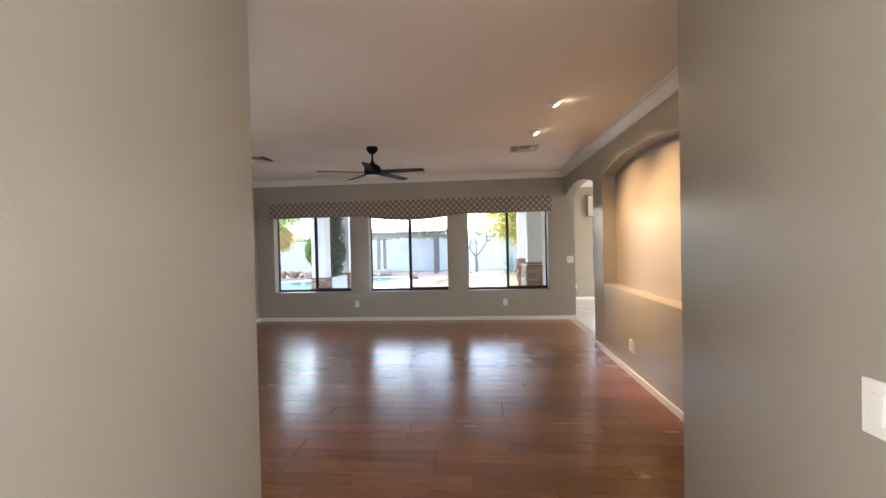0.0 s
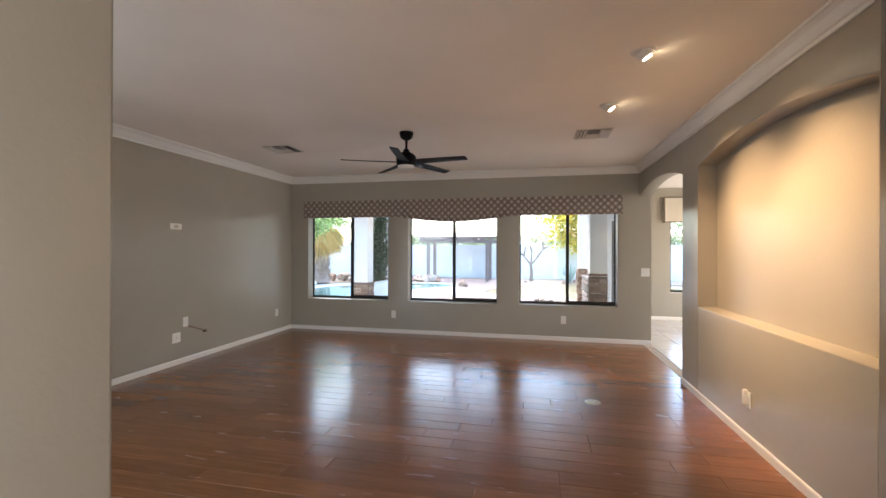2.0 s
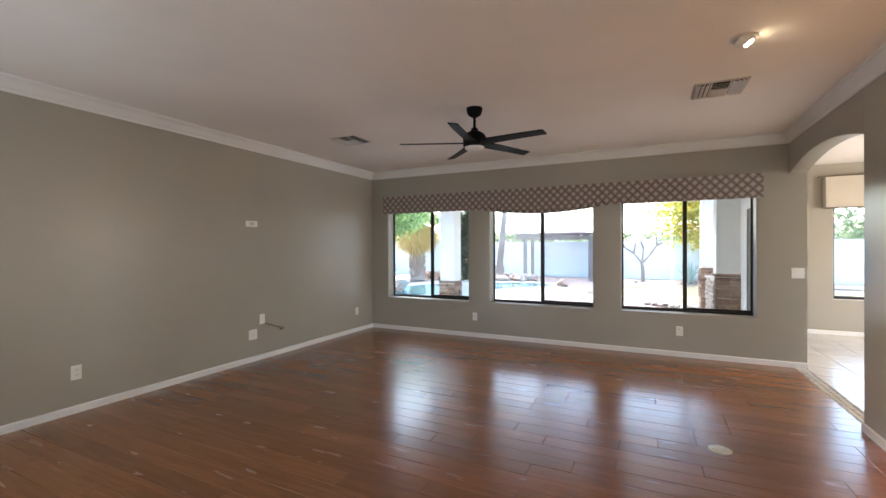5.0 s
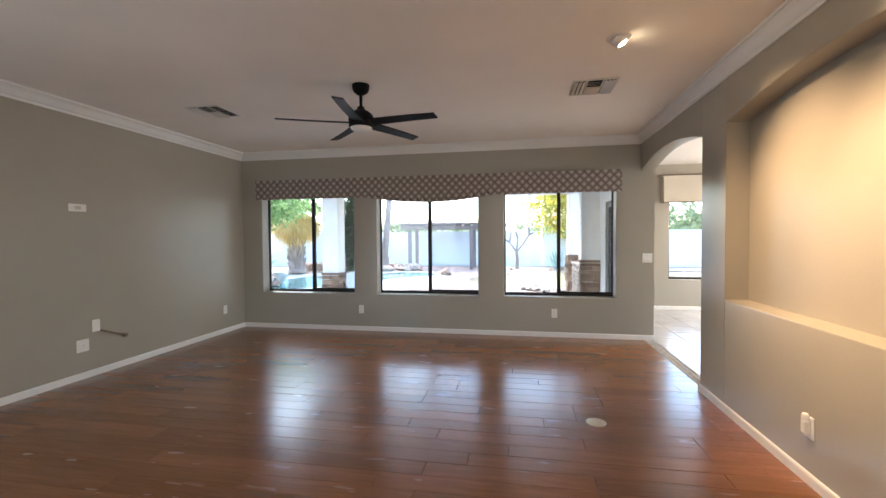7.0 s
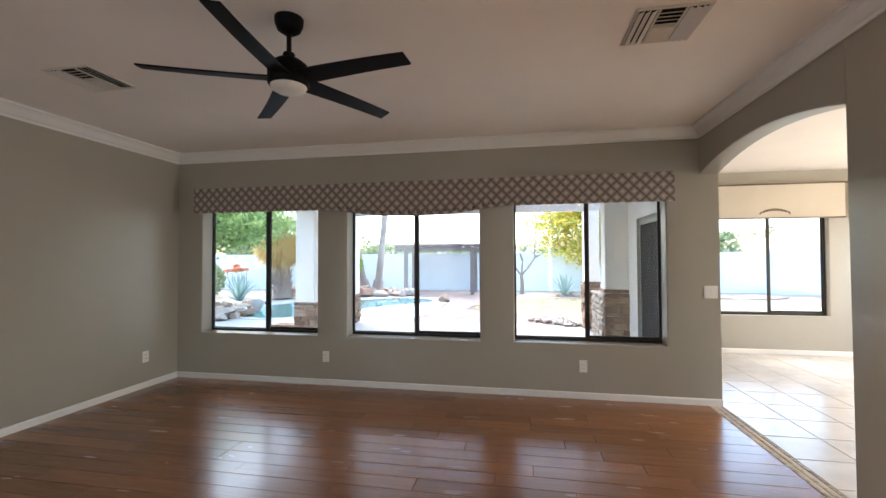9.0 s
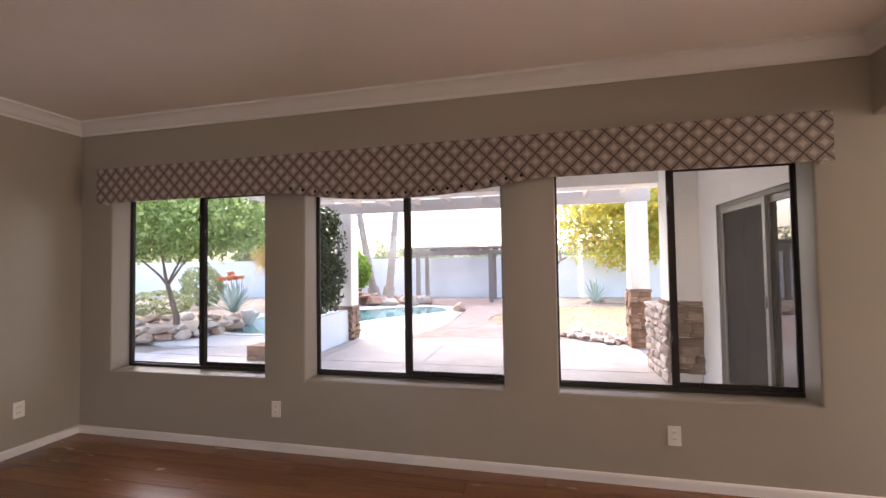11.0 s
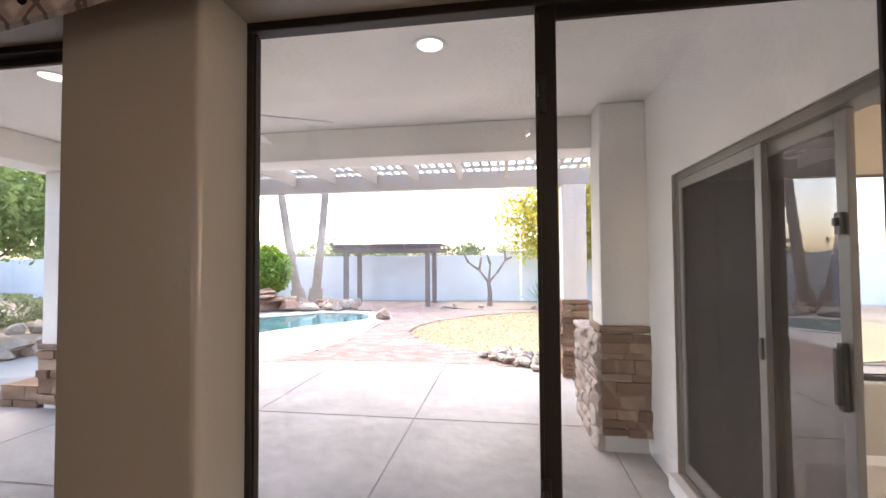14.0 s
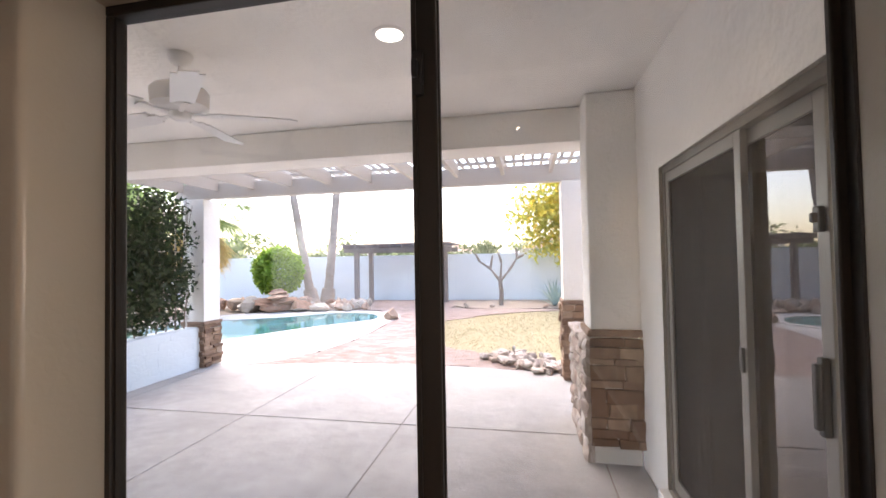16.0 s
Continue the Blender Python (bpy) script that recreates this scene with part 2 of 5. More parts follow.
SLOT = surface("dark_slot", (0.03, 0.03, 0.03), 0.6, 40, 0.0, 0.05, kind="Object")
STEEL = surface("bright_steel", (0.55, 0.54, 0.52), 0.3, 80, 0.02, 0.05, metal=1.0)
BRASSPLATE = surface("cream_brass", (0.66, 0.60, 0.44), 0.35, 60, 0.05, 0.08, metal=0.4)
VENTWHITE = surface("vent_enamel", (0.66, 0.62, 0.57), 0.45, 60, 0.03, 0.04)
# near-black colour for the shade behind the vent louvres
VENT_SHADE = surface("vent_shade", (0.02, 0.018, 0.016), 0.8, 40, 0.0, 0.1, spec=0.1)
PANE = glass("clear_pane")
# the nook's dimness behind the door is put into this dark tint
DOORPANE = glass("dimmed_pane", (0.30, 0.29, 0.31), 0.16)
SCREEN = mesh_screen("window_mesh", (0.35, 0.35, 0.35), 0.10)
DOORSCREEN = mesh_screen("sun_screen", (0.012, 0.012, 0.014), 0.80)
FABRIC = lattice_cloth()
CREAM = surface("cream_linen", (0.56, 0.50, 0.41), 0.9, 220, 0.2, 0.06)
CABLE = surface("tan_cable", (0.20, 0.155, 0.11), 0.5, 60, 0.05, 0.1)
BULB = glow("halogen", (1.0, 0.78, 0.48), 14.0)
CANGLOW = glow("can_diffuser", (1.0, 0.97, 0.92), 0.7)
CONCRETE = surface("stamped_concrete", (0.37, 0.355, 0.345), 0.9, 9, 0.6, 0.13, patch=1.3, distance=0.02, per_piece=0.03, spec=0.12)
JOINT = surface("joint_filler", (0.20, 0.17, 0.15), 0.9, 40, 0.2, 0.1)
PAVER = stone_mix("paver_clay", (0.25, 0.175, 0.15), (0.32, 0.24, 0.215), (0.38, 0.305, 0.28), 25)
DECK = surface("pool_deck", (0.50, 0.475, 0.45), 0.8, 35, 0.3, 0.05)
GRAVEL = surface("tan_gravel", (0.29, 0.235, 0.19), 0.95, 22, 0.8, 0.25, patch=0.6, distance=0.03)
GRASS = surface("dry_lawn", (0.33, 0.285, 0.165), 0.9, 18, 0.2, 0.12, patch=0.7, distance=0.03)
BLADES = leafy("grass_blades", (0.31, 0.27, 0.15), (0.35, 0.305, 0.18), (0.38, 0.325, 0.205))
WATER = water_mat()
LEDGE = stone_mix("ledge_stone", (0.16, 0.088, 0.055), (0.27, 0.165, 0.108), (0.40, 0.285, 0.205), 12)
CAPSTONE = stone_mix("cap_stone", (0.24, 0.15, 0.105), (0.27, 0.175, 0.125), (0.30, 0.20, 0.145), 12)
FIELD = stone_mix("fieldstone", (0.40, 0.30, 0.25), (0.50, 0.42, 0.37), (0.60, 0.54, 0.50), 9)
BOULDER = stone_mix("boulder", (0.30, 0.17, 0.115), (0.44, 0.34, 0.27), (0.56, 0.50, 0.44), 5)
REDROCK = stone_mix("red_slab", (0.27, 0.14, 0.09), (0.34, 0.195, 0.13), (0.40, 0.26, 0.19), 8)
GREYROCK = stone_mix("grey_rock", (0.38, 0.30, 0.26), (0.46, 0.40, 0.36), (0.54, 0.495, 0.46), 9)
PERGWOOD = surface("grey_brown_timber", (0.20, 0.165, 0.155), 0.7, 25, 0.3, 0.15)
WHITEWOOD = surface("white_timber", (0.58, 0.535, 0.48), 0.6, 25, 0.2, 0.06)
BARK = surface("bark", (0.20, 0.15, 0.115), 0.95, 16, 0.9, 0.25, distance=0.03)
PALEBARK = surface("pale_bark", (0.25, 0.205, 0.175), 0.95, 16, 0.9, 0.2, distance=0.03)
PALMBARK = surface("palm_bark", (0.42, 0.335, 0.285), 0.95, 16, 0.9, 0.2, distance=0.03)
LEAF = leafy("tree_leaf", (0.15, 0.24, 0.07), (0.34, 0.45, 0.17))
LEAFYELLOW = leafy("autumn_leaf", (0.34, 0.37, 0.07), (0.62, 0.55, 0.10), (0.80, 0.52, 0.08))
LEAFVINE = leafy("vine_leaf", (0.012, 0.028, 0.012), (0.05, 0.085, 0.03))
LEAFBUSH = leafy("bush_leaf", (0.14, 0.26, 0.03), (0.36, 0.52, 0.09))
LEAFPALM = leafy("palm_leaf", (0.13, 0.20, 0.05), (0.34, 0.42, 0.13))
SKIRT = leafy("dead_frond", (0.70, 0.48, 0.18), (0.82, 0.64, 0.28), (0.84, 0.74, 0.38))
AGAVE = leafy("agave_leaf", (0.22, 0.32, 0.29), (0.38, 0.49, 0.45))
FLOWER = leafy("aloe_flower", (0.62, 0.16, 0.06), (0.75, 0.30, 0.10))
FARLEAF = leafy("far_leaf", (0.16, 0.20, 0.10), (0.29, 0.34, 0.18))
HILL = surface("far_hill", (0.40, 0.38, 0.40), 1.0, 0.2, 0.0, 0.15, patch=0.02)
ROOFTILE = surface("clay_roof", (0.42, 0.27, 0.20), 0.9, 6, 0.4, 0.15)


# ---- building blocks ----
def box(bm, x0, x1, y0, y1, z0, z1, bevel=0.0, seg=2):
    made = bmesh.ops.create_cube(bm, size=1.0)["verts"]
    for v in made:
        v.co = Vector(((x0 + x1) / 2 + v.co.x * (x1 - x0), (y0 + y1) / 2 + v.co.y * (y1 - y0), (z0 + z1) / 2 + v.co.z * (z1 - z0)))
    if bevel:
        edges = list({e for v in made for e in v.link_edges})
        bmesh.ops.bevel(bm, geom=edges, offset=bevel, segments=seg, affect="EDGES", profile=0.5)
    return bm


def new_box(*a, **k):
    return box(bmesh.new(), *a, **k)


def rod(bm, a, b, r0, r1=None, sides=12):
    a, b = Vector(a), Vector(b)
    m = Matrix.Translation((a + b) / 2) @ (b - a).to_track_quat("Z", "Y").to_matrix().to_4x4()
    bmesh.ops.create_cone(bm, cap_ends=True, segments=sides, radius1=r0, radius2=r0 if r1 is None else r1, depth=(b - a).length, matrix=m)
    return bm


def lathe(bm, profile, at=(0, 0, 0), sides=32):
    """A turned shape from (radius, height) pairs."""
    rings = [[bm.verts.new((at[0] + r * math.cos(2 * math.pi * k / sides), at[1] + r * math.sin(2 * math.pi * k / sides), at[2] + z)) for k in range(sides)] for r, z in profile]
    for lo, hi in zip(rings, rings[1:]):
        for k in range(sides):
            bm.faces.new((lo[k], lo[(k + 1) % sides], hi[(k + 1) % sides], hi[k]))
    bm.faces.new(rings[0][::-1])
    bm.faces.new(rings[-1])
    return bm


def prisms(bm, quads, d0, d1, axis):
    """Blocks whose outline is given in the plane of a wall, from depth d0 to d1; faces shared by two of them vanish."""
    put = {"y": lambda u, z, d: (u, d, z), "x": lambda u, z, d: (d, u, z), "z": lambda u, z, d: (u, z, d)}[axis]
    seen, verts = {}, {}

    def vert(p):
        key = tuple(round(c, 4) for c in p)
        if key not in verts:
            verts[key] = bm.verts.new(p)
        return key

    for quad in quads:
        lo, hi = [vert(put(u, z, d0)) for u, z in quad], [vert(put(u, z, d1)) for u, z in quad]
        n = len(quad)
        for f in [lo, hi] + [[lo[k], lo[(k + 1) % n], hi[(k + 1) % n], hi[k]] for k in range(n)]:
            key = frozenset(f)
            if len(key) < 3:
                continue
            seen[key] = None if key in seen else f
    for f in seen.values():
        if f:
            ring = [k for i, k in enumerate(f) if k != f[i - 1]]
            bm.faces.new([verts[k] for k in ring])
    bmesh.ops.recalc_face_normals(bm, faces=bm.faces)
    return bm


def grid_wall(us, zs, solid):
    return [((u0, z0), (u1, z0), (u1, z1), (u0, z1)) for i, (u0, u1) in enumerate(zip(us, us[1:])) for j, (z0, z1) in enumerate(zip(zs, zs[1:])) if solid((u0 + u1) / 2, (z0 + z1) / 2)]


def soften(bm, pick, width=0.018, seg=3):
    """Bullnose corners: rounds the sharp edges that pick(midpoint) names."""
    bmesh.ops.dissolve_limit(bm, angle_limit=radians(1), verts=bm.verts, edges=bm.edges)
    edges = [e for e in bm.edges if len(e.link_faces) == 2 and e.calc_face_angle(0) > 0.9 and pick((e.verts[0].co + e.verts[1].co) / 2)]
    bmesh.ops.bevel(bm, geom=edges, offset=width, segments=seg, affect="EDGES", profile=0.5)


def mesh_ob(name, bm, mats, smooth=None):
    me = bpy.data.meshes.new(name)
    bm.to_mesh(me)
    bm.free()
    for m in mats if isinstance(mats, (list, tuple)) else [mats]:
        me.materials.append(m)
    if smooth is not None:
        me.shade_smooth() if smooth >= 180 else me.set_sharp_from_angle(angle=radians(smooth))
        for p in me.polygons:
            p.use_smooth = True
    return new(name, me)


def part(name, bm, material, parent, label="", smooth=None):
    ob = mesh_ob(name, bm, material, smooth)
    ob.parent = parent
    if label:
        ob["label"] = label
    return ob


def thing(name, label, category, at=(0, 0, 0), group="", kind=""):
    ob = new(name)
    ob.location = at
    ob.empty_display_size = 0.1
    return tagged(ob, label, category, group, kind)


def structure(name, bm, mats, label="", category="", smooth=None):
    return tagged(mesh_ob(name, bm, mats, smooth), label, category, "", "structure")


def raw_mesh(name, verts, faces, material):
    me = bpy.data.meshes.new(name)
    me.from_pydata(verts, [], faces)
    me.materials.append(material)
    return new(name, me)


def leaves(rng, centre, size, count, leaf, name, material, hollow=0.35, flat=1.0, keep=None, clump=45, loose=0.13):
    """A crown of many small folded leaves, thickest towards the outside, in uneven clumps."""
    clumps = rng.normal(size=(max(6, count // clump), 3))
    clumps /= np.linalg.norm(clumps, axis=1)[:, None]
    clumps *= (hollow + (1 - hollow) * rng.random(len(clumps)) ** 0.6)[:, None]
    pick = clumps[rng.integers(len(clumps), size=count)]
    p = pick + rng.normal(size=(count, 3)) * loose
    p = p * np.array(size) + np.array(centre)
    if keep is not None:
        p = p[keep(p)]
    n = len(p)
    a = rng.normal(size=(n, 3))
    a /= np.linalg.norm(a, axis=1)[:, None]
    b = np.cross(a, rng.normal(size=(n, 3)))
    b /= np.linalg.norm(b, axis=1)[:, None]
    b[:, 2] *= flat
    s = (leaf * (0.6 + 0.8 * rng.random(n)))[:, None]
    verts = np.stack([p - a * s, p + b * s * 0.45, p + a * s, p - b * s * 0.45], 1).reshape(-1, 3)
    faces = np.arange(4 * n).reshape(-1, 4)
    return raw_mesh(name, verts.tolist(), faces.tolist(), material)


def limb_tree(bm, rng, base, height, r, spread, forks=5, levels=2):
    """A tapered trunk that splits into bending limbs; returns the limbs' ends."""
    ends = []

    def grow(a, way, length, radius, level):
        a = Vector(a)
        for _ in range(3):
            b = a + way * (length / 3)
            rod(bm, a, b, radius, radius * 0.85, 7)
            a, radius = b, radius * 0.85
            way = (way + Vector(rng.normal(size=3) * 0.12)).normalized()
        if level == 0:
            ends.append(a)
            return
        for k in range(forks if level == levels else 3):
            ang = 2 * math.pi * (k + rng.random() * 0.6) / (forks if level == levels else 3)
            out = Vector((math.cos(ang), math.sin(ang), 0)) * spread + Vector((0, 0, 0.75))
            grow(a, (out + way * 0.4).normalized(), length * 0.75, radius * 0.62, level - 1)

    grow(base, Vector((0, 0, 1)), height, r, levels)
    return ends


# ---- the shell of the house ----
H = 2.74
XL, XR, YN, YF = -3.913, 2.01, 2.15, 8.23
RT = 2.18
YO = 8.455
W_X = [(-3.575, -2.055), (-1.690, -0.172), (0.195, 1.698)]
SILL, HEAD = 0.556, 2.085
PATIO = -0.08


def outside(bm, test):
    for f in bm.faces:
        if test(f.calc_center_median(), f.normal):
            f.material_index = 1


def arch(u0, u1, spring, peak, n=14):
    """Strips from a flat segmental arch up to the ceiling."""
    out = []
    half, mid, rise = (u1 - u0) / 2, (u0 + u1) / 2, peak - spring
    rad = (half * half + rise * rise) / (2 * rise)
    hgt = lambda u: spring + math.sqrt(max(0, rad * rad - (u - mid) ** 2)) - (rad - rise)
    us = [u0 + (u1 - u0) * k / n for k in range(n + 1)]
    return us, hgt


# wall with the three windows
bm = bmesh.new()
us = sorted({XL - 0.17, RT, *[u for w in W_X for u in w]})
prisms(bm, grid_wall(us, [-0.1, SILL, HEAD, H + 0.06], lambda u, z: not (SILL < z < HEAD and any(a < u < b for a, b in W_X))), YF, YO, "y")
soften(bm, lambda p: abs(p.y - YF) < 0.01 and SILL - 0.02 < p.z < HEAD + 0.02 and XL < p.x < 1.8)
bm.normal_update()
outside(bm, lambda c, n: n.y > 0.5 and c.y > YO - 0.02)
structure("wall_north", bm, [PAINT, STUCCO], "greige painted wall with three window openings", "wall", smooth=40)

# left wall
structure("wall_west", new_box(XL - 0.17, XL, YN - 0.17, YF, -0.1, H + 0.06), PAINT, "plain greige painted wall", "wall")

# right wall: doorway, niche and the arch that runs to the window wall
N0, N1, NS, NT, NPK = 3.640, 5.875, 0.89, 2.285, 2.405
A0, A1, AS, APK = 6.32, 8.23, 2.27, 2.405
D0, D1, DS, DPK = 2.33, 3.22, 2.31, 2.40
bm = bmesh.new()
nu, nh = arch(N0, N1, NT, NPK)
au, ah = arch(A0, A1, AS, APK)
du, dh = arch(D0, D1, DS, DPK, 8)
TOP = H + 0.06


def strips(us, lo, hi):
    return [((a, lo(a)), (b, lo(b)), (b, hi), (a, hi)) for a, b in zip(us, us[1:])]


levels = lambda z: (lambda u: z)
front = strips([YN, D0], levels(-0.1), TOP) + strips(du, dh, TOP) + strips([D1, N0], levels(-0.1), TOP)
front += strips(nu, nh, TOP) + [((a, -0.1), (b, -0.1), (b, NS), (a, NS)) for a, b in zip(nu, nu[1:])] + strips([N1, A0], levels(-0.1), TOP)
front += strips(au, ah, TOP)
prisms(bm, front, XR, RT, "x")
soften(bm, lambda p: abs(p.x - XR) < 0.01 and D0 - 0.01 < p.y < A1 - 0.02 and 0.02 < p.z < 2.5, 0.012)
wall_e = structure("wall_east", bm, PAINT, "greige wall with an arched niche and arched openings", "wall", smooth=40)
bm = bmesh.new()
box(bm, RT, RT + 0.05, N0 - 0.1, N1 + 0.1, NS - 0.1, NPK + 0.1)
structure("niche_back", bm, PAINT, "greige back of the arched wall niche", "niche")

# hall the walk begins in
HL, HR, HY = -0.618, 1.256, -2.4
structure("wall_hall_west", new_box(HL - 0.5, HL, 0.0, YN, -0.1, TOP, bevel=0.012), PAINT, "greige hall wall with a rounded corner", "wall")
# opening added out of view, only to hold the hall's west fill lamp
bm = bmesh.new()
prisms(bm, grid_wall([HY, -2.0, 0.4, YN - 0.17], [-0.1, 0.5, 2.2, TOP], lambda u, z: not (-2.0 < u < 0.4 and 0.5 < z < 2.2)), HL - 1.77, HL - 1.6, "x")
structure("wall_hall_west_back", bm, PAINT, "greige hall wall with an added opening for a fill lamp", "wall")
structure("wall_hall_return", new_box(HL - 1.6, HL - 0.5, YN - 0.34, YN - 0.17, -0.1, TOP), PAINT, "greige hall wall", "wall")
# its opening at the back is an unseen addition for a fill lamp
bm = bmesh.new()
prisms(bm, grid_wall([HY, -2.2, -0.6, YN], [-0.1, 0.4, 2.2, TOP], lambda u, z: not (-2.2 < u < -0.6 and 0.4 < z < 2.2)), HR, HR + 0.5, "x")
soften(bm, lambda p: p.y > YN - 0.01 and 0 < p.z < 2.7, 0.012)
structure("wall_hall_east", bm, PAINT, "greige hall wall with a rounded corner", "wall", smooth=40)
structure("wall_hall_south", new_box(HL - 1.6, HR + 0.5, HY - 0.17, HY, -0.1, TOP), PAINT, "greige hall end wall", "wall")
# the gap in this wall is added for the weak south fill lamp
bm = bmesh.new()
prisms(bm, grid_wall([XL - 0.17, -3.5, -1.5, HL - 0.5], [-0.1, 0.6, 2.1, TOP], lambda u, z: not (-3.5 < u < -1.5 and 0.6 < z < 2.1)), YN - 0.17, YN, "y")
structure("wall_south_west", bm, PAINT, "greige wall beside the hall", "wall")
structure("wall_south_east", new_box(HR + 0.5, XR, YN - 0.17, YN, -0.1, TOP), PAINT, "greige wall beside the hall", "wall")

# breakfast nook beyond the arch
NY, NXE, NYS = 10.82, 7.2, 2.0
NW = [(3.20, 4.73), (5.05, 6.58)]
bm = bmesh.new()
prisms(bm, grid_wall(sorted({1.985, NXE + 0.17, *[u for w in NW for u in w]}), [-0.1, 0.57, 2.12, TOP], lambda u, z: not (0.57 < z < 2.12 and any(a < u < b for a, b in NW))), NY, NY + 0.17, "y")
soften(bm, lambda p: abs(p.y - NY) < 0.01 and 0.5 < p.z < 2.2 and p.x > 2.5)
bm.normal_update()
outside(bm, lambda c, n: n.y > 0.5 or n.x < -0.5 and c.x < 1.99)
structure("wall_nook_north", bm, [PAINT, STUCCO], "greige nook wall with two windows", "wall", smooth=40)
# unseen east wall; its opening is added for the nook's fill lamp
bm = bmesh.new()
prisms(bm, grid_wall([NYS, 5.0, 9.5, NY], [-0.1, 0.6, 2.1, TOP], lambda u, z: not (5.0 < u < 9.5 and 0.6 < z < 2.1)), NXE, NXE + 0.17, "x")
structure("wall_nook_east", bm, PAINT, "greige nook wall", "wall")
structure("wall_nook_south", new_box(RT, NXE, NYS - 0.17, NYS, -0.1, TOP), PAINT, "greige nook wall", "wall")
S0, S1, SH = 8.54, 10.45, 2.03
bm = bmesh.new()
prisms(bm, grid_wall([YO, S0, S1, NY], [-0.1, 0.03, SH, TOP], lambda u, z: not (0.03 < z < SH and S0 < u < S1)), 1.985, RT, "x")
bm.normal_update()
outside(bm, lambda c, n: c.x < 1.99 or (n.x < -0.5))
structure("wall_patio_door", bm, [PAINT, STUCCO], "white stucco wall around the sliding door", "wall")

# ceilings and roof
structure("ceiling", new_box(XL - 0.17, XR + 0.02, YN - 0.17, YF + 0.02, H, H + 0.05), CEIL, "off-white textured ceiling", "ceiling")
structure("ceiling_hall", new_box(HL - 1.6, HR + 0.5, HY, YN - 0.17, H, H + 0.05), CEIL, "off-white hall ceiling", "ceiling")
structure("ceiling_nook", new_box(RT - 0.02, NXE, NYS, NY, H, H + 0.05), CEIL, "off-white nook ceiling", "ceiling")
structure("roof", new_box(XL - 0.6, NXE + 0.6, HY - 0.6, NY + 0.5, H + 0.07, H + 0.3), ROOFTILE, "flat house roof", "roof")

# crown moulding and baseboards
CROWN = [(0.0, -0.115), (0.014, -0.115), (0.018, -0.095), (0.03, -0.085), (0.062, -0.040), (0.082, -0.022), (0.095, -0.018), (0.095, 0.0), (0.0, 0.0)]
SKIRTING = [(0.0, 0.0), (0.014, 0.0), (0.014, 0.052), (0.010, 0.062), (0.0, 0.066)]


def moulding(name, a, b, inward, profile, z, mat, label, mitre=0.0):
    """A profile run along a wall from a to b; inward is the way off the wall."""
    bm = bmesh.new()
    a, b, n = Vector((*a, z)), Vector((*b, z)), Vector((*inward, 0))
    along = (b - a).normalized()
    rows = [[bm.verts.new(p + n * d + along * (sgn * d * mitre) + Vector((0, 0, h))) for d, h in profile] for p, sgn in ((a, 1), (b, -1))]
    k = len(profile)
    for i in range(k):
        bm.faces.new((rows[0][i], rows[0][(i + 1) % k], rows[1][(i + 1) % k], rows[1][i]))
    bm.faces.new(rows[0])
    bm.faces.new(rows[1][::-1])
    bmesh.ops.recalc_face_normals(bm, faces=bm.faces)
    return structure(name, bm, mat, label, "moulding")


crown_label, base_label = "white crown moulding under the ceiling", "low white painted baseboard"
moulding("crown_north", (XL, YF), (XR, YF), (0, -1), CROWN, H, TRIM, crown_label, 1)
moulding("crown_west", (XL, YN), (XL, YF), (1, 0), CROWN, H, TRIM, crown_label, 1)
moulding("crown_east", (XR, YN), (XR, YF), (-1, 0), CROWN, H, TRIM, crown_label, 1)
moulding("crown_south_west", (XL, YN), (HL - 0.02, YN), (0, 1), CROWN, H, TRIM, crown_label, 0)
moulding("baseboard_north", (XL, YF), (RT, YF), (0, -1), SKIRTING, 0, TRIM, base_label)
moulding("baseboard_west", (XL, YN), (XL, YF), (1, 0), SKIRTING, 0, TRIM, base_label)
moulding("baseboard_east", (XR, D1), (XR, A0), (-1, 0), SKIRTING, 0, TRIM, base_label)
moulding("baseboard_hall_west", (HL, 0.0), (HL, YN), (1, 0), SKIRTING, 0, TRIM, base_label)
moulding("baseboard_hall_east", (HR, HY), (HR, YN), (-1, 0), SKIRTING, 0, TRIM, base_label)
moulding("baseboard_nook", (RT, NY), (NXE, NY), (0, -1), SKIRTING, 0, TRIM, base_label)

# floors under the planks and tiles
structure("floor", new_box(XL, 2.06, YN, YF, -0.1, -0.012), SUBFLOOR, "red-brown hand-scraped hickory plank floor", "floor")
structure("floor_hall", new_box(HL - 1.6, HR, HY, YN, -0.1, -0.012), SUBFLOOR, "red-brown hickory plank hall floor", "floor")
structure("floor_nook", new_box(2.06, NXE, NYS, NY, -0.1, -0.004), GROUT, "pale square stone tile floor", "floor")


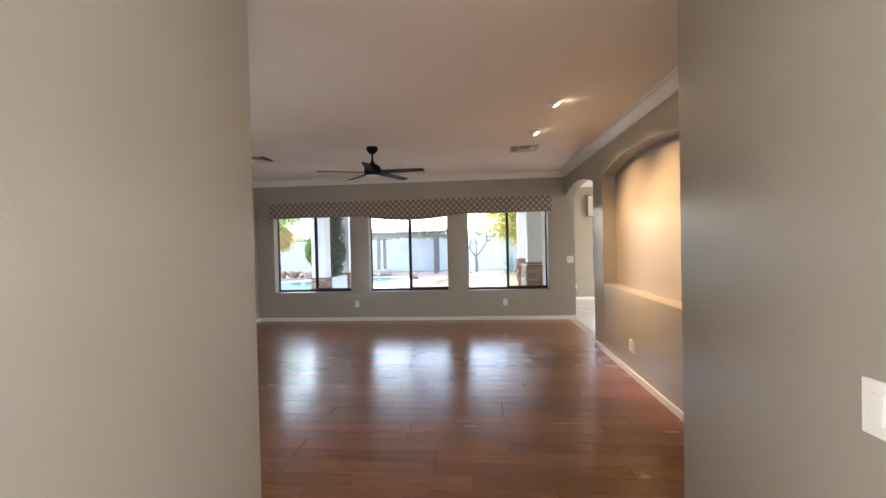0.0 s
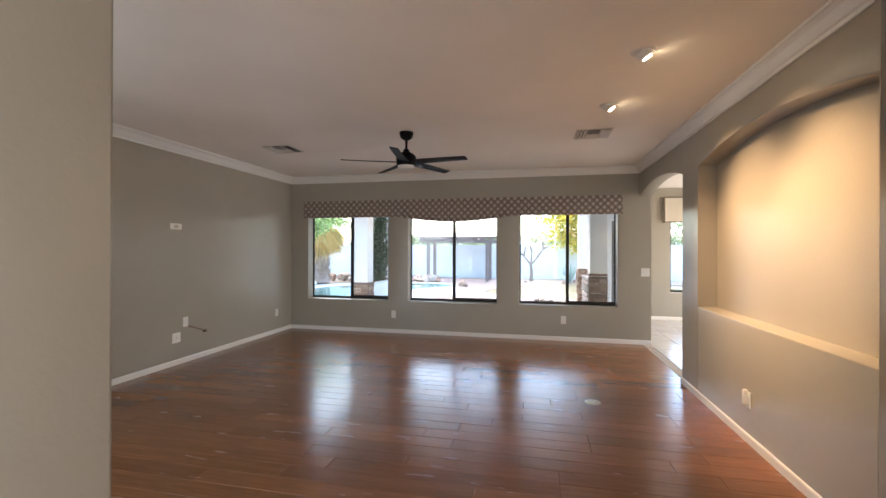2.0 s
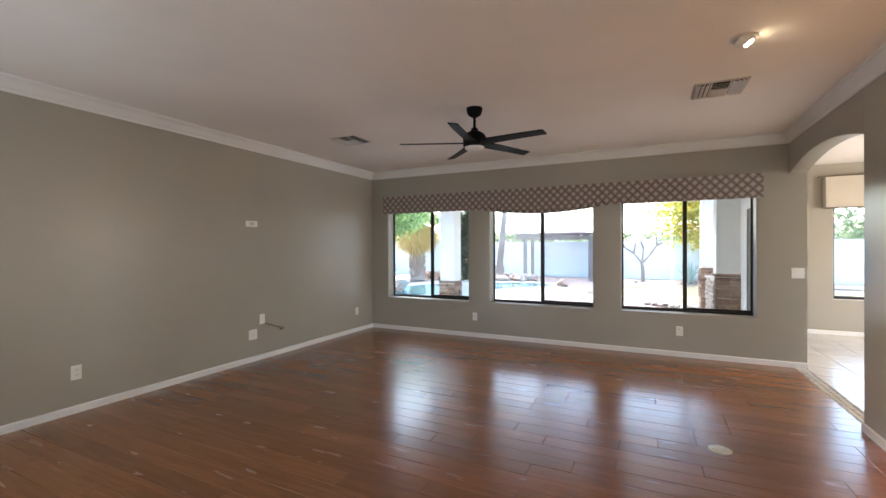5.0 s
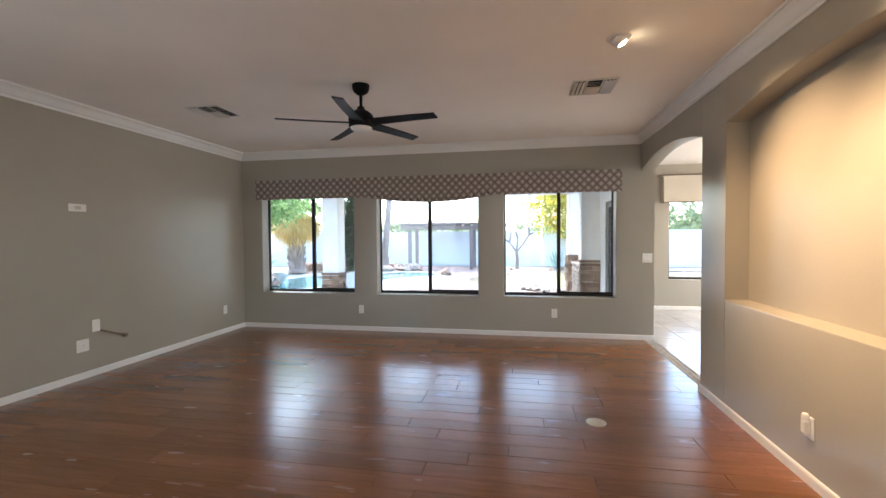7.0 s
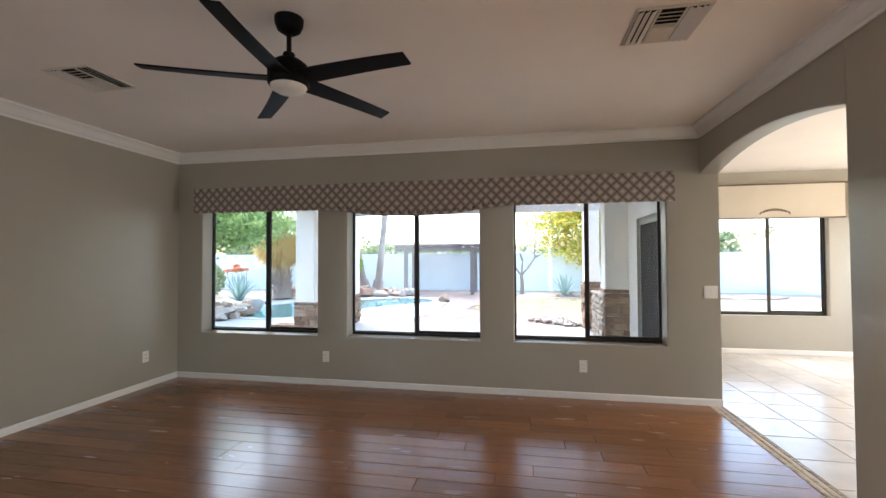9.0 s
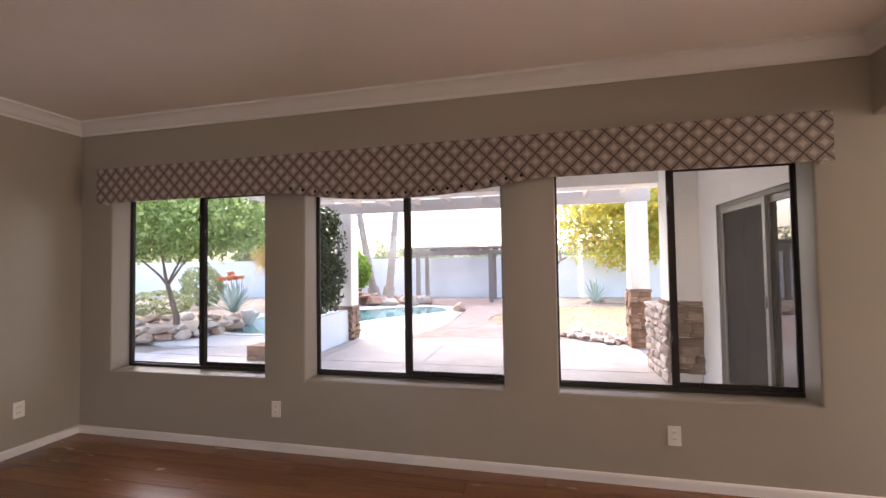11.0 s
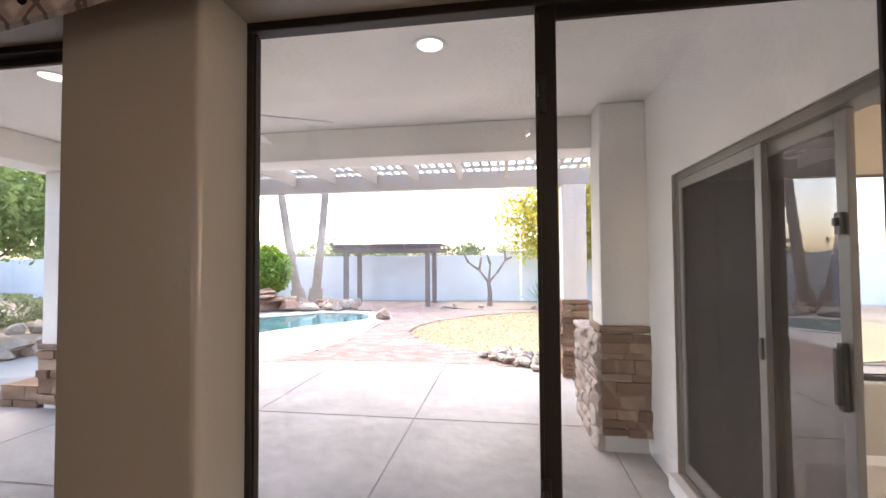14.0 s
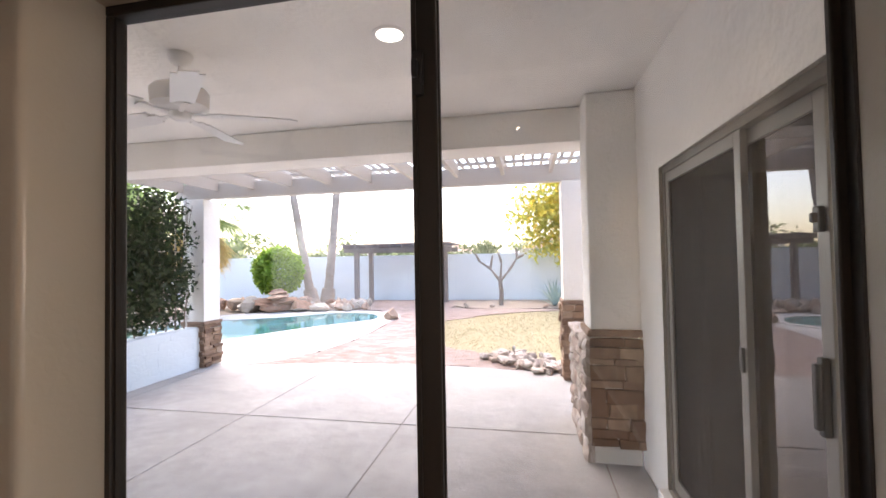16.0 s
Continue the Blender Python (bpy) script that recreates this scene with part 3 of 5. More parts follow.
# ---- windows ----
def window(name, x0, x1, y, z0, z1, mesh_side, latch=True):
    """A horizontal slider: frame, fixed pane, sliding sash with its own frame, insect mesh outside."""
    w = thing(name, "dark bronze aluminium sliding window with two panes", "window", ((x0 + x1) / 2, y, z0), kind="structure")
    w.location = (0, 0, 0)
    t, d = 0.026, 0.046
    bm = bmesh.new()
    box(bm, x0, x1, y, y + d, z0, z0 + t + 0.008, 0.004)
    box(bm, x0, x1, y, y + d, z1 - t, z1, 0.004)
    box(bm, x0, x0 + t, y + 0.001, y + d - 0.001, z0 + t, z1 - t, 0.004)
    box(bm, x1 - t, x1, y + 0.001, y + d - 0.001, z0 + t, z1 - t, 0.004)
    box(bm, x0 + t, x1 - t, y + 0.0262, y + 0.0268, z0 + t, z0 + t + 0.020)
    box(bm, x0 + t, x0 + t + 0.006, y + 0.010, y + 0.020, z0 + t, z1 - t)
    part("window_frame", bm, BRONZE, w)
    mid = (x0 + x1) / 2
    bm = bmesh.new()
    box(bm, mid - 0.014, mid + 0.034, y + 0.008, y + 0.026, z0 + t, z1 - t, 0.004)
    box(bm, mid - 0.016, mid - 0.006, y + 0.002, y + 0.010, z0 + t + 0.02, z1 - t - 0.02, 0.002)
    part("meeting_stile", bm, BRONZE, w)
    part("pane", new_box(x0 + t - 0.005, mid - 0.010, y + 0.020, y + 0.024, z0 + t - 0.005, z1 - t + 0.005), PANE, w, "fixed glass tinted dark to dim the nook behind it pane")
    s = 0.020
    bm = bmesh.new()
    a, b, lo, hi = mid + 0.004, x1 - t + 0.004, z0 + t + 0.006, z1 - t - 0.002
    box(bm, a, b, y + 0.027, y + 0.044, lo, lo + s + 0.012, 0.003)
    box(bm, a, b, y + 0.027, y + 0.044, hi - s, hi, 0.003)
    box(bm, a, a + s + 0.012, y + 0.028, y + 0.043, lo + s, hi - s, 0.003)
    box(bm, b - s, b, y + 0.028, y + 0.043, lo + s, hi - s, 0.003)
    sash = part("sash", bm, BRONZE, w, "dark bronze sliding sash")
    part("pane", new_box(a + s, b - s + 0.004, y + 0.034, y + 0.038, lo + s - 0.004, hi - s + 0.004), PANE, sash, "glass tinted dark to dim the nook behind it of the sliding sash")
    part("insect_screen", new_box(mid, x1 - t, y + 0.0445, y + 0.0455, z0 + t, z1 - t), SCREEN, w, "fine grey insect mesh")
    if latch:
        for k, zz in enumerate((z0 + 0.36, z1 - 0.24)):
            bm = bmesh.new()
            box(bm, mid - 0.014, mid + 0.008, y - 0.004, y + 0.016, zz - 0.045, zz + 0.045, 0.004)
            box(bm, mid - 0.012, mid, y - 0.018, y - 0.002, zz - 0.012, zz + 0.022, 0.003)
            part("latch", bm, BLACK, sash, "small black sash latch")
        for xx in (a + 0.15, b - 0.10):
            bm = bmesh.new()
            box(bm, xx, xx + 0.024, y + 0.012, y + 0.036, lo - 0.002, lo + 0.036, 0.004)
            rod(bm, (xx + 0.012, y + 0.014, lo + 0.022), (xx + 0.012, y + 0.004, lo + 0.044), 0.004)
            part("vent_stop", bm, BLACK, w, "small black vent stop")
    return w


for n, (a, b) in enumerate(W_X):
    window("window_%d" % (n + 1), a - 0.012, b + 0.022, YF + 0.172, SILL - 0.008, HEAD + 0.004, 1)
for n, (a, b) in enumerate(NW):
    window("window_%d" % (n + 4), a, b, NY + 0.075, 0.57, 2.12, 1, latch=False)


# ---- living room ----
def valance():
    """One upholstered cornice across the three windows, with a bowed hem over the middle one."""
    x0, x1, yb, yf, top, low = -3.605, 1.748, YF - 0.002, 8.118, 2.288, 1.998
    ob = thing("window_valance", "padded window valance in taupe fabric with a dark diamond trellis", "valance")
    n = 120
    dip0, dip1 = -1.80, 0.06

    def hem(x):
        if not dip0 < x < dip1:
            return low
        s = (x - dip0) / (dip1 - dip0)
        return low - 0.088 * math.sin(math.pi * s) ** 0.85

    bm = bmesh.new()
    quads = []
    xs = [x0 + (x1 - x0) * k / n for k in range(n + 1)]
    for a, b in zip(xs, xs[1:]):
        quads.append(((a, hem(a)), (b, hem(b)), (b, top), (a, top)))
    prisms(bm, quads, yf, yf + 0.022, "y")
    box(bm, x0, x0 + 0.02, yf + 0.022, yb, low, top)
    box(bm, x1 - 0.02, x1, yf + 0.022, yb, low, top)
    part("cloth_front", bm, FABRIC, ob)
    part("top_board", new_box(x0 + 0.02, x1 - 0.02, yf + 0.022, yb, top - 0.022, top - 0.004), CREAM, ob, "board under the cloth")
    bm = bmesh.new()
    rings = [[bm.verts.new((x, yf + 0.004 + 0.0055 * math.cos(k * math.pi / 3), hem(x) + 0.001 + 0.0055 * math.sin(k * math.pi / 3))) for k in range(6)] for x in xs]
    for p, q in zip(rings, rings[1:]):
        for k in range(6):
            bm.faces.new((p[k], p[(k + 1) % 6], q[(k + 1) % 6], q[k]))
    bmesh.ops.recalc_face_normals(bm, faces=bm.faces)
    part("hem_cord", bm, FABRIC, ob, "cord along the hem in the same cloth")
    for k in range(18):
        x = -1.74 + k * (1.74 - 0.02) / 17
        bm = bmesh.new()
        lathe(bm, [(0.011, 0.0), (0.011, 0.004), (0.007, 0.009), (0.002, 0.011)], sides=10)
        bmesh.ops.transform(bm, matrix=pose(x, yf + 0.001, hem(x) + 0.036, 90, 0, 0), verts=bm.verts)
        part("button", bm, FANBLACK, ob, "dark upholstery button", 60)
    return ob


valance()


def ceiling_fan(at, low_z, colour, blade_mat, spin, radius, label, bowl, blade_w0, blade_w1, tip_rake=0.0, drop=0.30):
    ob = thing("ceiling_fan", label, "fan", at)
    bm = lathe(bmesh.new(), [(0.030, -0.085), (0.062, -0.062), (0.074, -0.03), (0.076, 0.0)], sides=28)
    part("canopy", bm, colour, ob, smooth=50)
    part("downrod", rod(bmesh.new(), (0, 0, -0.08), (0, 0, -drop + 0.105), 0.013), colour, ob, smooth=50)
    bm = lathe(bmesh.new(), [(0.100, -drop - 0.055), (0.108, -drop - 0.045), (0.110, -drop + 0.035), (0.098, -drop + 0.06), (0.065, -drop + 0.085), (0.035, -drop + 0.10), (0.030, -drop + 0.125)], sides=32)
    part("motor_housing", bm, colour, ob, smooth=50)
    bm = lathe(bmesh.new(), [(0.02, -drop - 0.094), (0.06, -drop - 0.088), (0.088, -drop - 0.072), (0.095, -drop - 0.056)], sides=32)
    part("light_bowl", bm, bowl, ob, "frosted white light bowl", 60)
    for k in range(5):
        turn = pose(0, 0, -drop, 0, 0, spin + 72 * k)
        bm = bmesh.new()
        cols = []
        n = 14
        for i in range(n + 1):
            s = i / n
            r = 0.085 + (radius - 0.085) * s
            w = blade_w0 + (blade_w1 - blade_w0) * s
            sweep = 0.03 * s * s
            cols.append([Vector((r + (tip_rake if i == n and side > 0 else 0.0), sweep + side * w / 2, -side * w * 0.10 - 0.016 - 0.008 * s)) for side in (-1, -0.5, 0, 0.5, 1)])
        top = [[bm.verts.new(p + Vector((0, 0, 0.0045))) for p in c] for c in cols]
        bot = [[bm.verts.new(p - Vector((0, 0, 0.0045))) for p in c] for c in cols]
        for i in range(n):
            for j in range(4):
                bm.faces.new((top[i][j], top[i + 1][j], top[i + 1][j + 1], top[i][j + 1]))
                bm.faces.new((bot[i][j], bot[i][j + 1], bot[i + 1][j + 1], bot[i + 1][j]))
            bm.faces.new((top[i][0], bot[i][0], bot[i + 1][0], top[i + 1][0]))
            bm.faces.new((top[i][4], top[i + 1][4], bot[i + 1][4], bot[i][4]))
        for j in range(4):
            bm.faces.new((top[n][j], bot[n][j], bot[n][j + 1], top[n][j + 1]))
            bm.faces.new((top[0][j], top[0][j + 1], bot[0][j + 1], bot[0][j]))
        bmesh.ops.transform(bm, matrix=turn, verts=bm.verts)
        part("blade", bm, blade_mat, ob, smooth=40)
    return ob


ceiling_fan((-0.958, 5.750, H), 2.33, FANBLACK, BLADE, 59, 0.705, "matt black ceiling fan with five tapered blades", OPAL, 0.115, 0.085, drop=0.315)


def vent(at, turn):
    """A square ceiling register: louvres in four fields, each blowing its own way."""
    ob = thing("ceiling_vent", "white square steel air register in the ceiling", "vent", at, "ceiling vents")
    h, e = 0.190, 0.022
    bm = bmesh.new()
    for a, b, c, d in ((-h, h, -h, -h + e), (-h, h, h - e, h), (-h, -h + e, -h + e, h - e), (h - e, h, -h + e, h - e)):
        box(bm, a, b, c, d, -0.009, -0.001, 0.003)
    part("frame", bm, VENTWHITE, ob)
    # no duct is modelled; this dark sheet paints the shade of its depth
    part("backing", new_box(-h + 0.015, h - 0.015, -h + 0.015, h - 0.015, -0.0025, -0.001), VENT_SHADE, ob, "dark sheet standing for the shade behind the louvres")
    for x in (-0.066, 0.066):
        part("bar", new_box(x - 0.005, x + 0.005, -h + e, h - e, -0.012, -0.003), VENTWHITE, ob)
    part("bar", new_box(-0.060, 0.060, -0.005, 0.005, -0.012, -0.003), VENTWHITE, ob)
    for sx in (-1, 1):
        for k in range(3):
            bm = new_box(-0.001, 0.001, -h + e, h - e, -0.022, 0.010)
            bmesh.ops.transform(bm, matrix=pose(sx * (0.086 + 0.033 * k), 0, -0.012, 0, sx * -66, 0), verts=bm.verts)
            part("slat", bm, VENTWHITE, ob)
    for sy in (-1, 1):
        for k in range(4):
            bm = new_box(-0.060, 0.060, -0.001, 0.001, -0.022, 0.010)
            bmesh.ops.transform(bm, matrix=pose(0, sy * (0.026 + 0.037 * k), -0.012, sy * 66, 0, 0), verts=bm.verts)
            part("slat", bm, VENTWHITE, ob)
    ob.rotation_euler[2] = radians(turn)
    return ob


vent((1.06, 6.19, H), 0)
vent((-2.75, 6.17, H), 0)
vent((4.95, 9.2, H), 0)


def eyeball(at, aim, lit, label):
    """A recessed eyeball spot: trim ring, tilted ball, lamp."""
    ob = thing("recessed_spotlight", label, "spotlight", at, "ceiling spots")
    part("trim_ring", lathe(bmesh.new(), [(0.046, -0.004), (0.060, -0.010), (0.078, -0.004), (0.080, 0.0)], sides=28), TRIM, ob, smooth=50)
    m = (Vector(aim) - Vector(at)).to_track_quat("-Z", "Y").to_matrix().to_4x4()
    bm = lathe(bmesh.new(), [(0.030, -0.046), (0.044, -0.034), (0.052, -0.014), (0.054, 0.004)], sides=24)
    bmesh.ops.transform(bm, matrix=m, verts=bm.verts)
    part("eyeball", bm, TRIM, ob, smooth=50)
    bm = lathe(bmesh.new(), [(0.005, -0.0505), (0.022, -0.0495), (0.029, -0.0465)], sides=20)
    bmesh.ops.transform(bm, matrix=m, verts=bm.verts)
    part("lamp", bm, BULB if lit else SLOT, ob, "warm glowing halogen lamp" if lit else "dark lamp, off", smooth=50)
    return ob


eyeball((1.12, 4.235, H), (2.14, 4.35, 1.2), True, "white recessed eyeball spotlight, lit warm")
eyeball((1.074, 5.26, H), (2.14, 5.15, 1.2), True, "white recessed eyeball spotlight, lit warm")
eyeball((-2.05, 3.08, H), (-3.2, 3.2, 1.2), False, "white recessed eyeball spotlight, switched off")

FACING = {"north": 0, "west": 90, "east": -90, "south": 180}


def wall_plate(name, at, facing, kind, label, category, w=0.078, h=0.124, group="wall plates"):
    """A cover plate on a wall, with sockets, rocker switches or a blank face. It is modelled facing -y."""
    ob = thing(name, label, category, at, group)
    part("plate", new_box(-w / 2, w / 2, -0.007, 0.0, -h / 2, h / 2, 0.003), PLATE, ob)
    if kind == "outlet":
        for z in (-0.021, 0.021):
            face = part("socket", new_box(-0.017, 0.017, -0.0095, -0.006, z - 0.015, z + 0.015, 0.003), PLATE, ob)
            for dx in (-0.007, 0.007):
                part("slot", new_box(dx - 0.0013, dx + 0.0013, -0.0101, -0.0090, z - 0.003, z + 0.007), SLOT, face, "dark slot")
    elif kind == "switch":
        for k in range(2 if w > 0.1 else 1):
            x = (-0.023 + 0.046 * k) if w > 0.1 else 0.0
            bm = new_box(x - 0.017, x + 0.017, -0.012, -0.006, -0.034, 0.034, 0.002)
            for v in bm.verts:
                if v.co.y < -0.010 and v.co.z > 0:
                    v.co.y += 0.003
            part("rocker", bm, PLATE, ob)
    elif kind == "cable":
        part("jack", rod(bmesh.new(), (0, -0.006, 0.0), (0, -0.018, 0.0), 0.006), STEEL, ob, "threaded steel cable jack")
    elif kind == "panel":
        part("display", new_box(-0.03, 0.03, -0.010, -0.006, -0.018, 0.018), CREAM, ob, "grey panel")
    ob.rotation_euler[2] = radians(FACING[facing])
    return ob


# facing: the way the plate's back looks
OUT, SWL = "white duplex power outlet on the wall", "white wall plate with rocker switches"
wall_plate("power_outlet", (-1.945, YF, 0.322), "north", "outlet", OUT, "outlet")
wall_plate("power_outlet", (0.888, YF, 0.330), "north", "outlet", OUT, "outlet")
wall_plate("light_switch", (2.094, YF, 1.104), "north", "switch", SWL, "switch", w=0.122)
wall_plate("power_outlet", (XL, 3.885, 0.349), "west", "outlet", OUT, "outlet")
wall_plate("power_outlet", (XL, 7.78, 0.346), "west", "outlet", OUT, "outlet")
wall_plate("cable_plate", (XL, 5.833, 0.512), "west", "blank", "white blank cable cover plate on the wall", "plate")
wall_plate("cable_plate", (XL, 5.693, 0.336), "west", "cable", "white cable plate with a jack", "plate", w=0.122)
wall_plate("wall_panel", (XL, 5.68, 1.719), "west", "panel", "cream low-voltage panel high on the wall", "panel", w=0.17, h=0.075)
wall_plate("power_outlet", (XR, 4.86, 0.322), "east", "outlet", OUT, "outlet")
wall_plate("light_switch", (HR, 1.237, 1.085), "east", "switch", SWL, "switch", w=0.122)
wall_plate("power_outlet", (2.75, NY, 0.33), "north", "outlet", OUT, "outlet")

# a plug-in adapter in the outlet under the niche
ob = thing("plug_adapter", "clear plastic plug-in night light in an outlet", "night light", (XR - 0.010, 4.86, 0.355))
part("body", new_box(-0.030, 0.0, -0.017, 0.017, -0.065, 0.008, 0.006), PLATE, ob)
part("shade", lathe(bmesh.new(), [(0.017, 0.0), (0.019, 0.022), (0.014, 0.036)], (-0.016, 0, 0.008), 16), OPAL, ob, "clear plastic shade", 50)

# short cable stub by the cover plates
ob = thing("cable_stub", "short brown cable hanging out of a cover plate", "cable")
crv = bpy.data.curves.new("cable", "CURVE")
crv.dimensions, crv.bevel_depth, crv.bevel_resolution = "3D", 0.009, 3
sp = crv.splines.new("NURBS")
pts = [(XL + 0.012, 5.87, 0.455), (XL + 0.03, 5.93, 0.43), (XL + 0.045, 6.00, 0.395), (XL + 0.04, 6.08, 0.372), (XL + 0.03, 6.13, 0.355)]
sp.points.add(len(pts) - 1)
for q, p in zip(sp.points, pts):
    q.co = (*p, 1)
sp.use_endpoint_u, sp.order_u = True, 4
tmp = bpy.data.objects.new("cable_tmp", crv)
me = bpy.data.meshes.new_from_object(tmp)
bpy.data.objects.remove(tmp)
me.materials.append(CABLE)
cable = new("cable", me)
cable.parent = ob
part("connector", new_box(XL, XL + 0.05, 6.115, 6.15, 0.328, 0.366, 0.006), CABLE, ob)

# floor outlet
ob = thing("floor_outlet", "round cream brass floor outlet cover", "floor outlet", (0.975, 5.483, 0.0))
part("cover", lathe(bmesh.new(), [(0.073, 0.0005), (0.073, 0.004), (0.066, 0.007), (0.03, 0.008)], sides=36), BRASSPLATE, ob, smooth=40)
for dx in (-0.027, 0.027):
    part("lid", lathe(bmesh.new(), [(0.022, 0.007), (0.022, 0.0092), (0.018, 0.0102)], (dx, 0, 0), 20), BRASSPLATE, ob, smooth=40)


# ---- nook ----
def roman_shade(x0, x1):
    ob = thing("fabric_shade", "cream linen flat window valance with an applied scroll ornament", "window shade", (0, 0, 0), "nook shades")
    y, top, low = NY - 0.004, 2.52, 2.02
    part("cloth", new_box(x0, x1, y - 0.13, y - 0.105, low, top, 0.006), CREAM, ob)
    part("return", new_box(x0, x0 + 0.02, y - 0.105, y, low, top), CREAM, ob)
    part("return", new_box(x1 - 0.02, x1, y - 0.105, y, low, top), CREAM, ob)
    part("hem_band", new_box(x0 - 0.004, x1 + 0.004, y - 0.135, y - 0.100, low - 0.004, low + 0.014), BARK, ob, "dark braid along the hem")
    part("rod", rod(bmesh.new(), (x0 - 0.10, y - 0.118, top + 0.005), (x1 + 0.10, y - 0.118, top + 0.005), 0.014), BARK, ob, "dark rod")
    bm = bmesh.new()
    mid = (x0 + x1) / 2
    for k in range(-4, 5):
        s = 0.030 - 0.004 * abs(k)
        bmesh.ops.create_icosphere(bm, subdivisions=2, radius=1.0, matrix=Matrix.Translation((mid + k * 0.047, y - 0.134, low + 0.13 - 0.003 * k * k)) @ Matrix.Rotation(0.25 * k, 4, "Y") @ Matrix.Diagonal((0.030, 0.010, s * 0.8, 1)))
    part("ornament", bm, BARK, ob, "carved brown scroll", 180)
    return ob


roman_shade(3.06, 4.87)
roman_shade(5.02, 6.75)



def chandelier(at, bulbs, reach):
    ob = thing("chandelier", "dark bronze nook chandelier with small warm bulbs, lit", "chandelier", at)
    part("canopy", lathe(bmesh.new(), [(0.02, -0.05), (0.05, -0.03), (0.065, 0.0)], sides=24), BRONZE, ob, smooth=50)
    part("stem", rod(bmesh.new(), (0, 0, -0.05), (0, 0, -0.78), 0.009), BRONZE, ob, smooth=50)
    part("hub", lathe(bmesh.new(), [(0.01, -0.86), (0.04, -0.82), (0.05, -0.78), (0.02, -0.72)], sides=20), BRONZE, ob, smooth=50)
    for k in range(bulbs):
        turn = 2 * math.pi * k / bulbs
        c, d = math.cos(turn), math.sin(turn)
        bm = bmesh.new()
        pts = [(0.03, -0.80), (0.16, -0.86), (0.32, -0.85), (reach, -0.76)]
        for (r0, z0), (r1, z1) in zip(pts, pts[1:]):
            rod(bm, (r0 * c, r0 * d, z0), (r1 * c, r1 * d, z1), 0.008, sides=8)
        arm = part("arm", bm, BRONZE, ob, smooth=50)
        part("bulb", lathe(bmesh.new(), [(0.008, -0.76), (0.022, -0.73), (0.024, -0.70), (0.010, -0.655), (0.002, -0.64)], (reach * c, reach * d, 0), 14), BULB, arm, "glowing flame-shaped bulb", 60)
    return ob


chandelier((5.25, 8.0, H), 6, 0.42)

# threshold border of small stones
bstrip = thing("threshold_border", "mosaic stone border strip between the wood and the tile", "border", kind="structure")
part("bed", new_box(2.06, 2.18, A0, A1, -0.011, -0.002), GROUT, bstrip)
for k in range(96):
    yy = A0 + (k + 0.5) * (A1 - A0) / 96
    for j in (0, 2, 4):
        xx = 2.072 + 0.024 * j
        part("tessera", new_box(xx - 0.0105, xx + 0.0105, yy - 0.009, yy + 0.009, -0.003, 0.001), MOSAIC, bstrip)


# ---- sliding patio door ----
def sliding_door():
    w = thing("door_1", "taupe aluminium sliding patio door, partly open, with a dark sun screen", "door", kind="structure")
    x0, x1, t = 2.005, 2.125, 0.045
    bm = bmesh.new()
    box(bm, x0, x1, S0, S0 + t, 0.03, SH, 0.004)
    box(bm, x0, x1, S1 - t, S1, 0.03, SH, 0.004)
    box(bm, x0, x1, S0 + t, S1 - t, SH - t, SH, 0.004)
    box(bm, x0, x1, S0 + t, S1 - t, 0.03, 0.055, 0.004)
    part("door_frame", bm, DOORFRAME, w)
    mid = (S0 + S1) / 2

    def leaf(a, b, x, name, pane, label):
        bm = bmesh.new()
        for p, q, lo, hi in ((a, a + 0.055, 0.06, SH - t), (b - 0.055, b, 0.06, SH - t), (a + 0.055, b - 0.055, 0.06, 0.14), (a + 0.055, b - 0.055, SH - t - 0.06, SH - t)):
            box(bm, x, x + 0.028, p, q, lo, hi, 0.003)
        d = part(name, bm, LEAFFRAME, w, "pale aluminium leaf frame")
        part("pane", new_box(x + 0.012, x + 0.016, a + 0.05, b - 0.05, 0.135, SH - t - 0.055), pane, d, label)
        return d

    leaf(mid - 0.03, S1 - t, 2.078, "fixed_leaf", DOORPANE, "glass tinted dark to dim the nook behind it")
    near = 9.05
    d = leaf(near, near + 0.97, 2.045, "sliding_leaf", DOORPANE, "glass tinted dark to dim the nook behind it")
    bm = bmesh.new()
    box(bm, 2.018, 2.043, near + 0.012, near + 0.040, 0.92, 1.16, 0.006)
    box(bm, 2.002, 2.020, near + 0.014, near + 0.038, 0.94, 1.14, 0.006)
    part("handle", bm, BLACK, d, "black pull handle")
    bm = bmesh.new()
    box(bm, 2.024, 2.043, near + 0.010, near + 0.042, 1.54, 1.62, 0.005)
    box(bm, 2.010, 2.026, near + 0.016, near + 0.034, 1.57, 1.60, 0.004)
    part("lock", bm, BLACK, d, "small black night lock")
    s = leaf(mid - 0.01, S1 - t + 0.005, 2.010, "screen_leaf", DOORSCREEN, "dark sun-screen cloth")
    part("pull", new_box(1.998, 2.011, mid + 0.004, mid + 0.030, 1.00, 1.10, 0.003), BLACK, s, "small black pull")
    return w


sliding_door()
structure("door_threshold", new_box(1.93, 2.003, S0 - 0.02, S1 + 0.02, -0.085, 0.028, 0.006), STUCCO, "white sill of the sliding door", "sill")


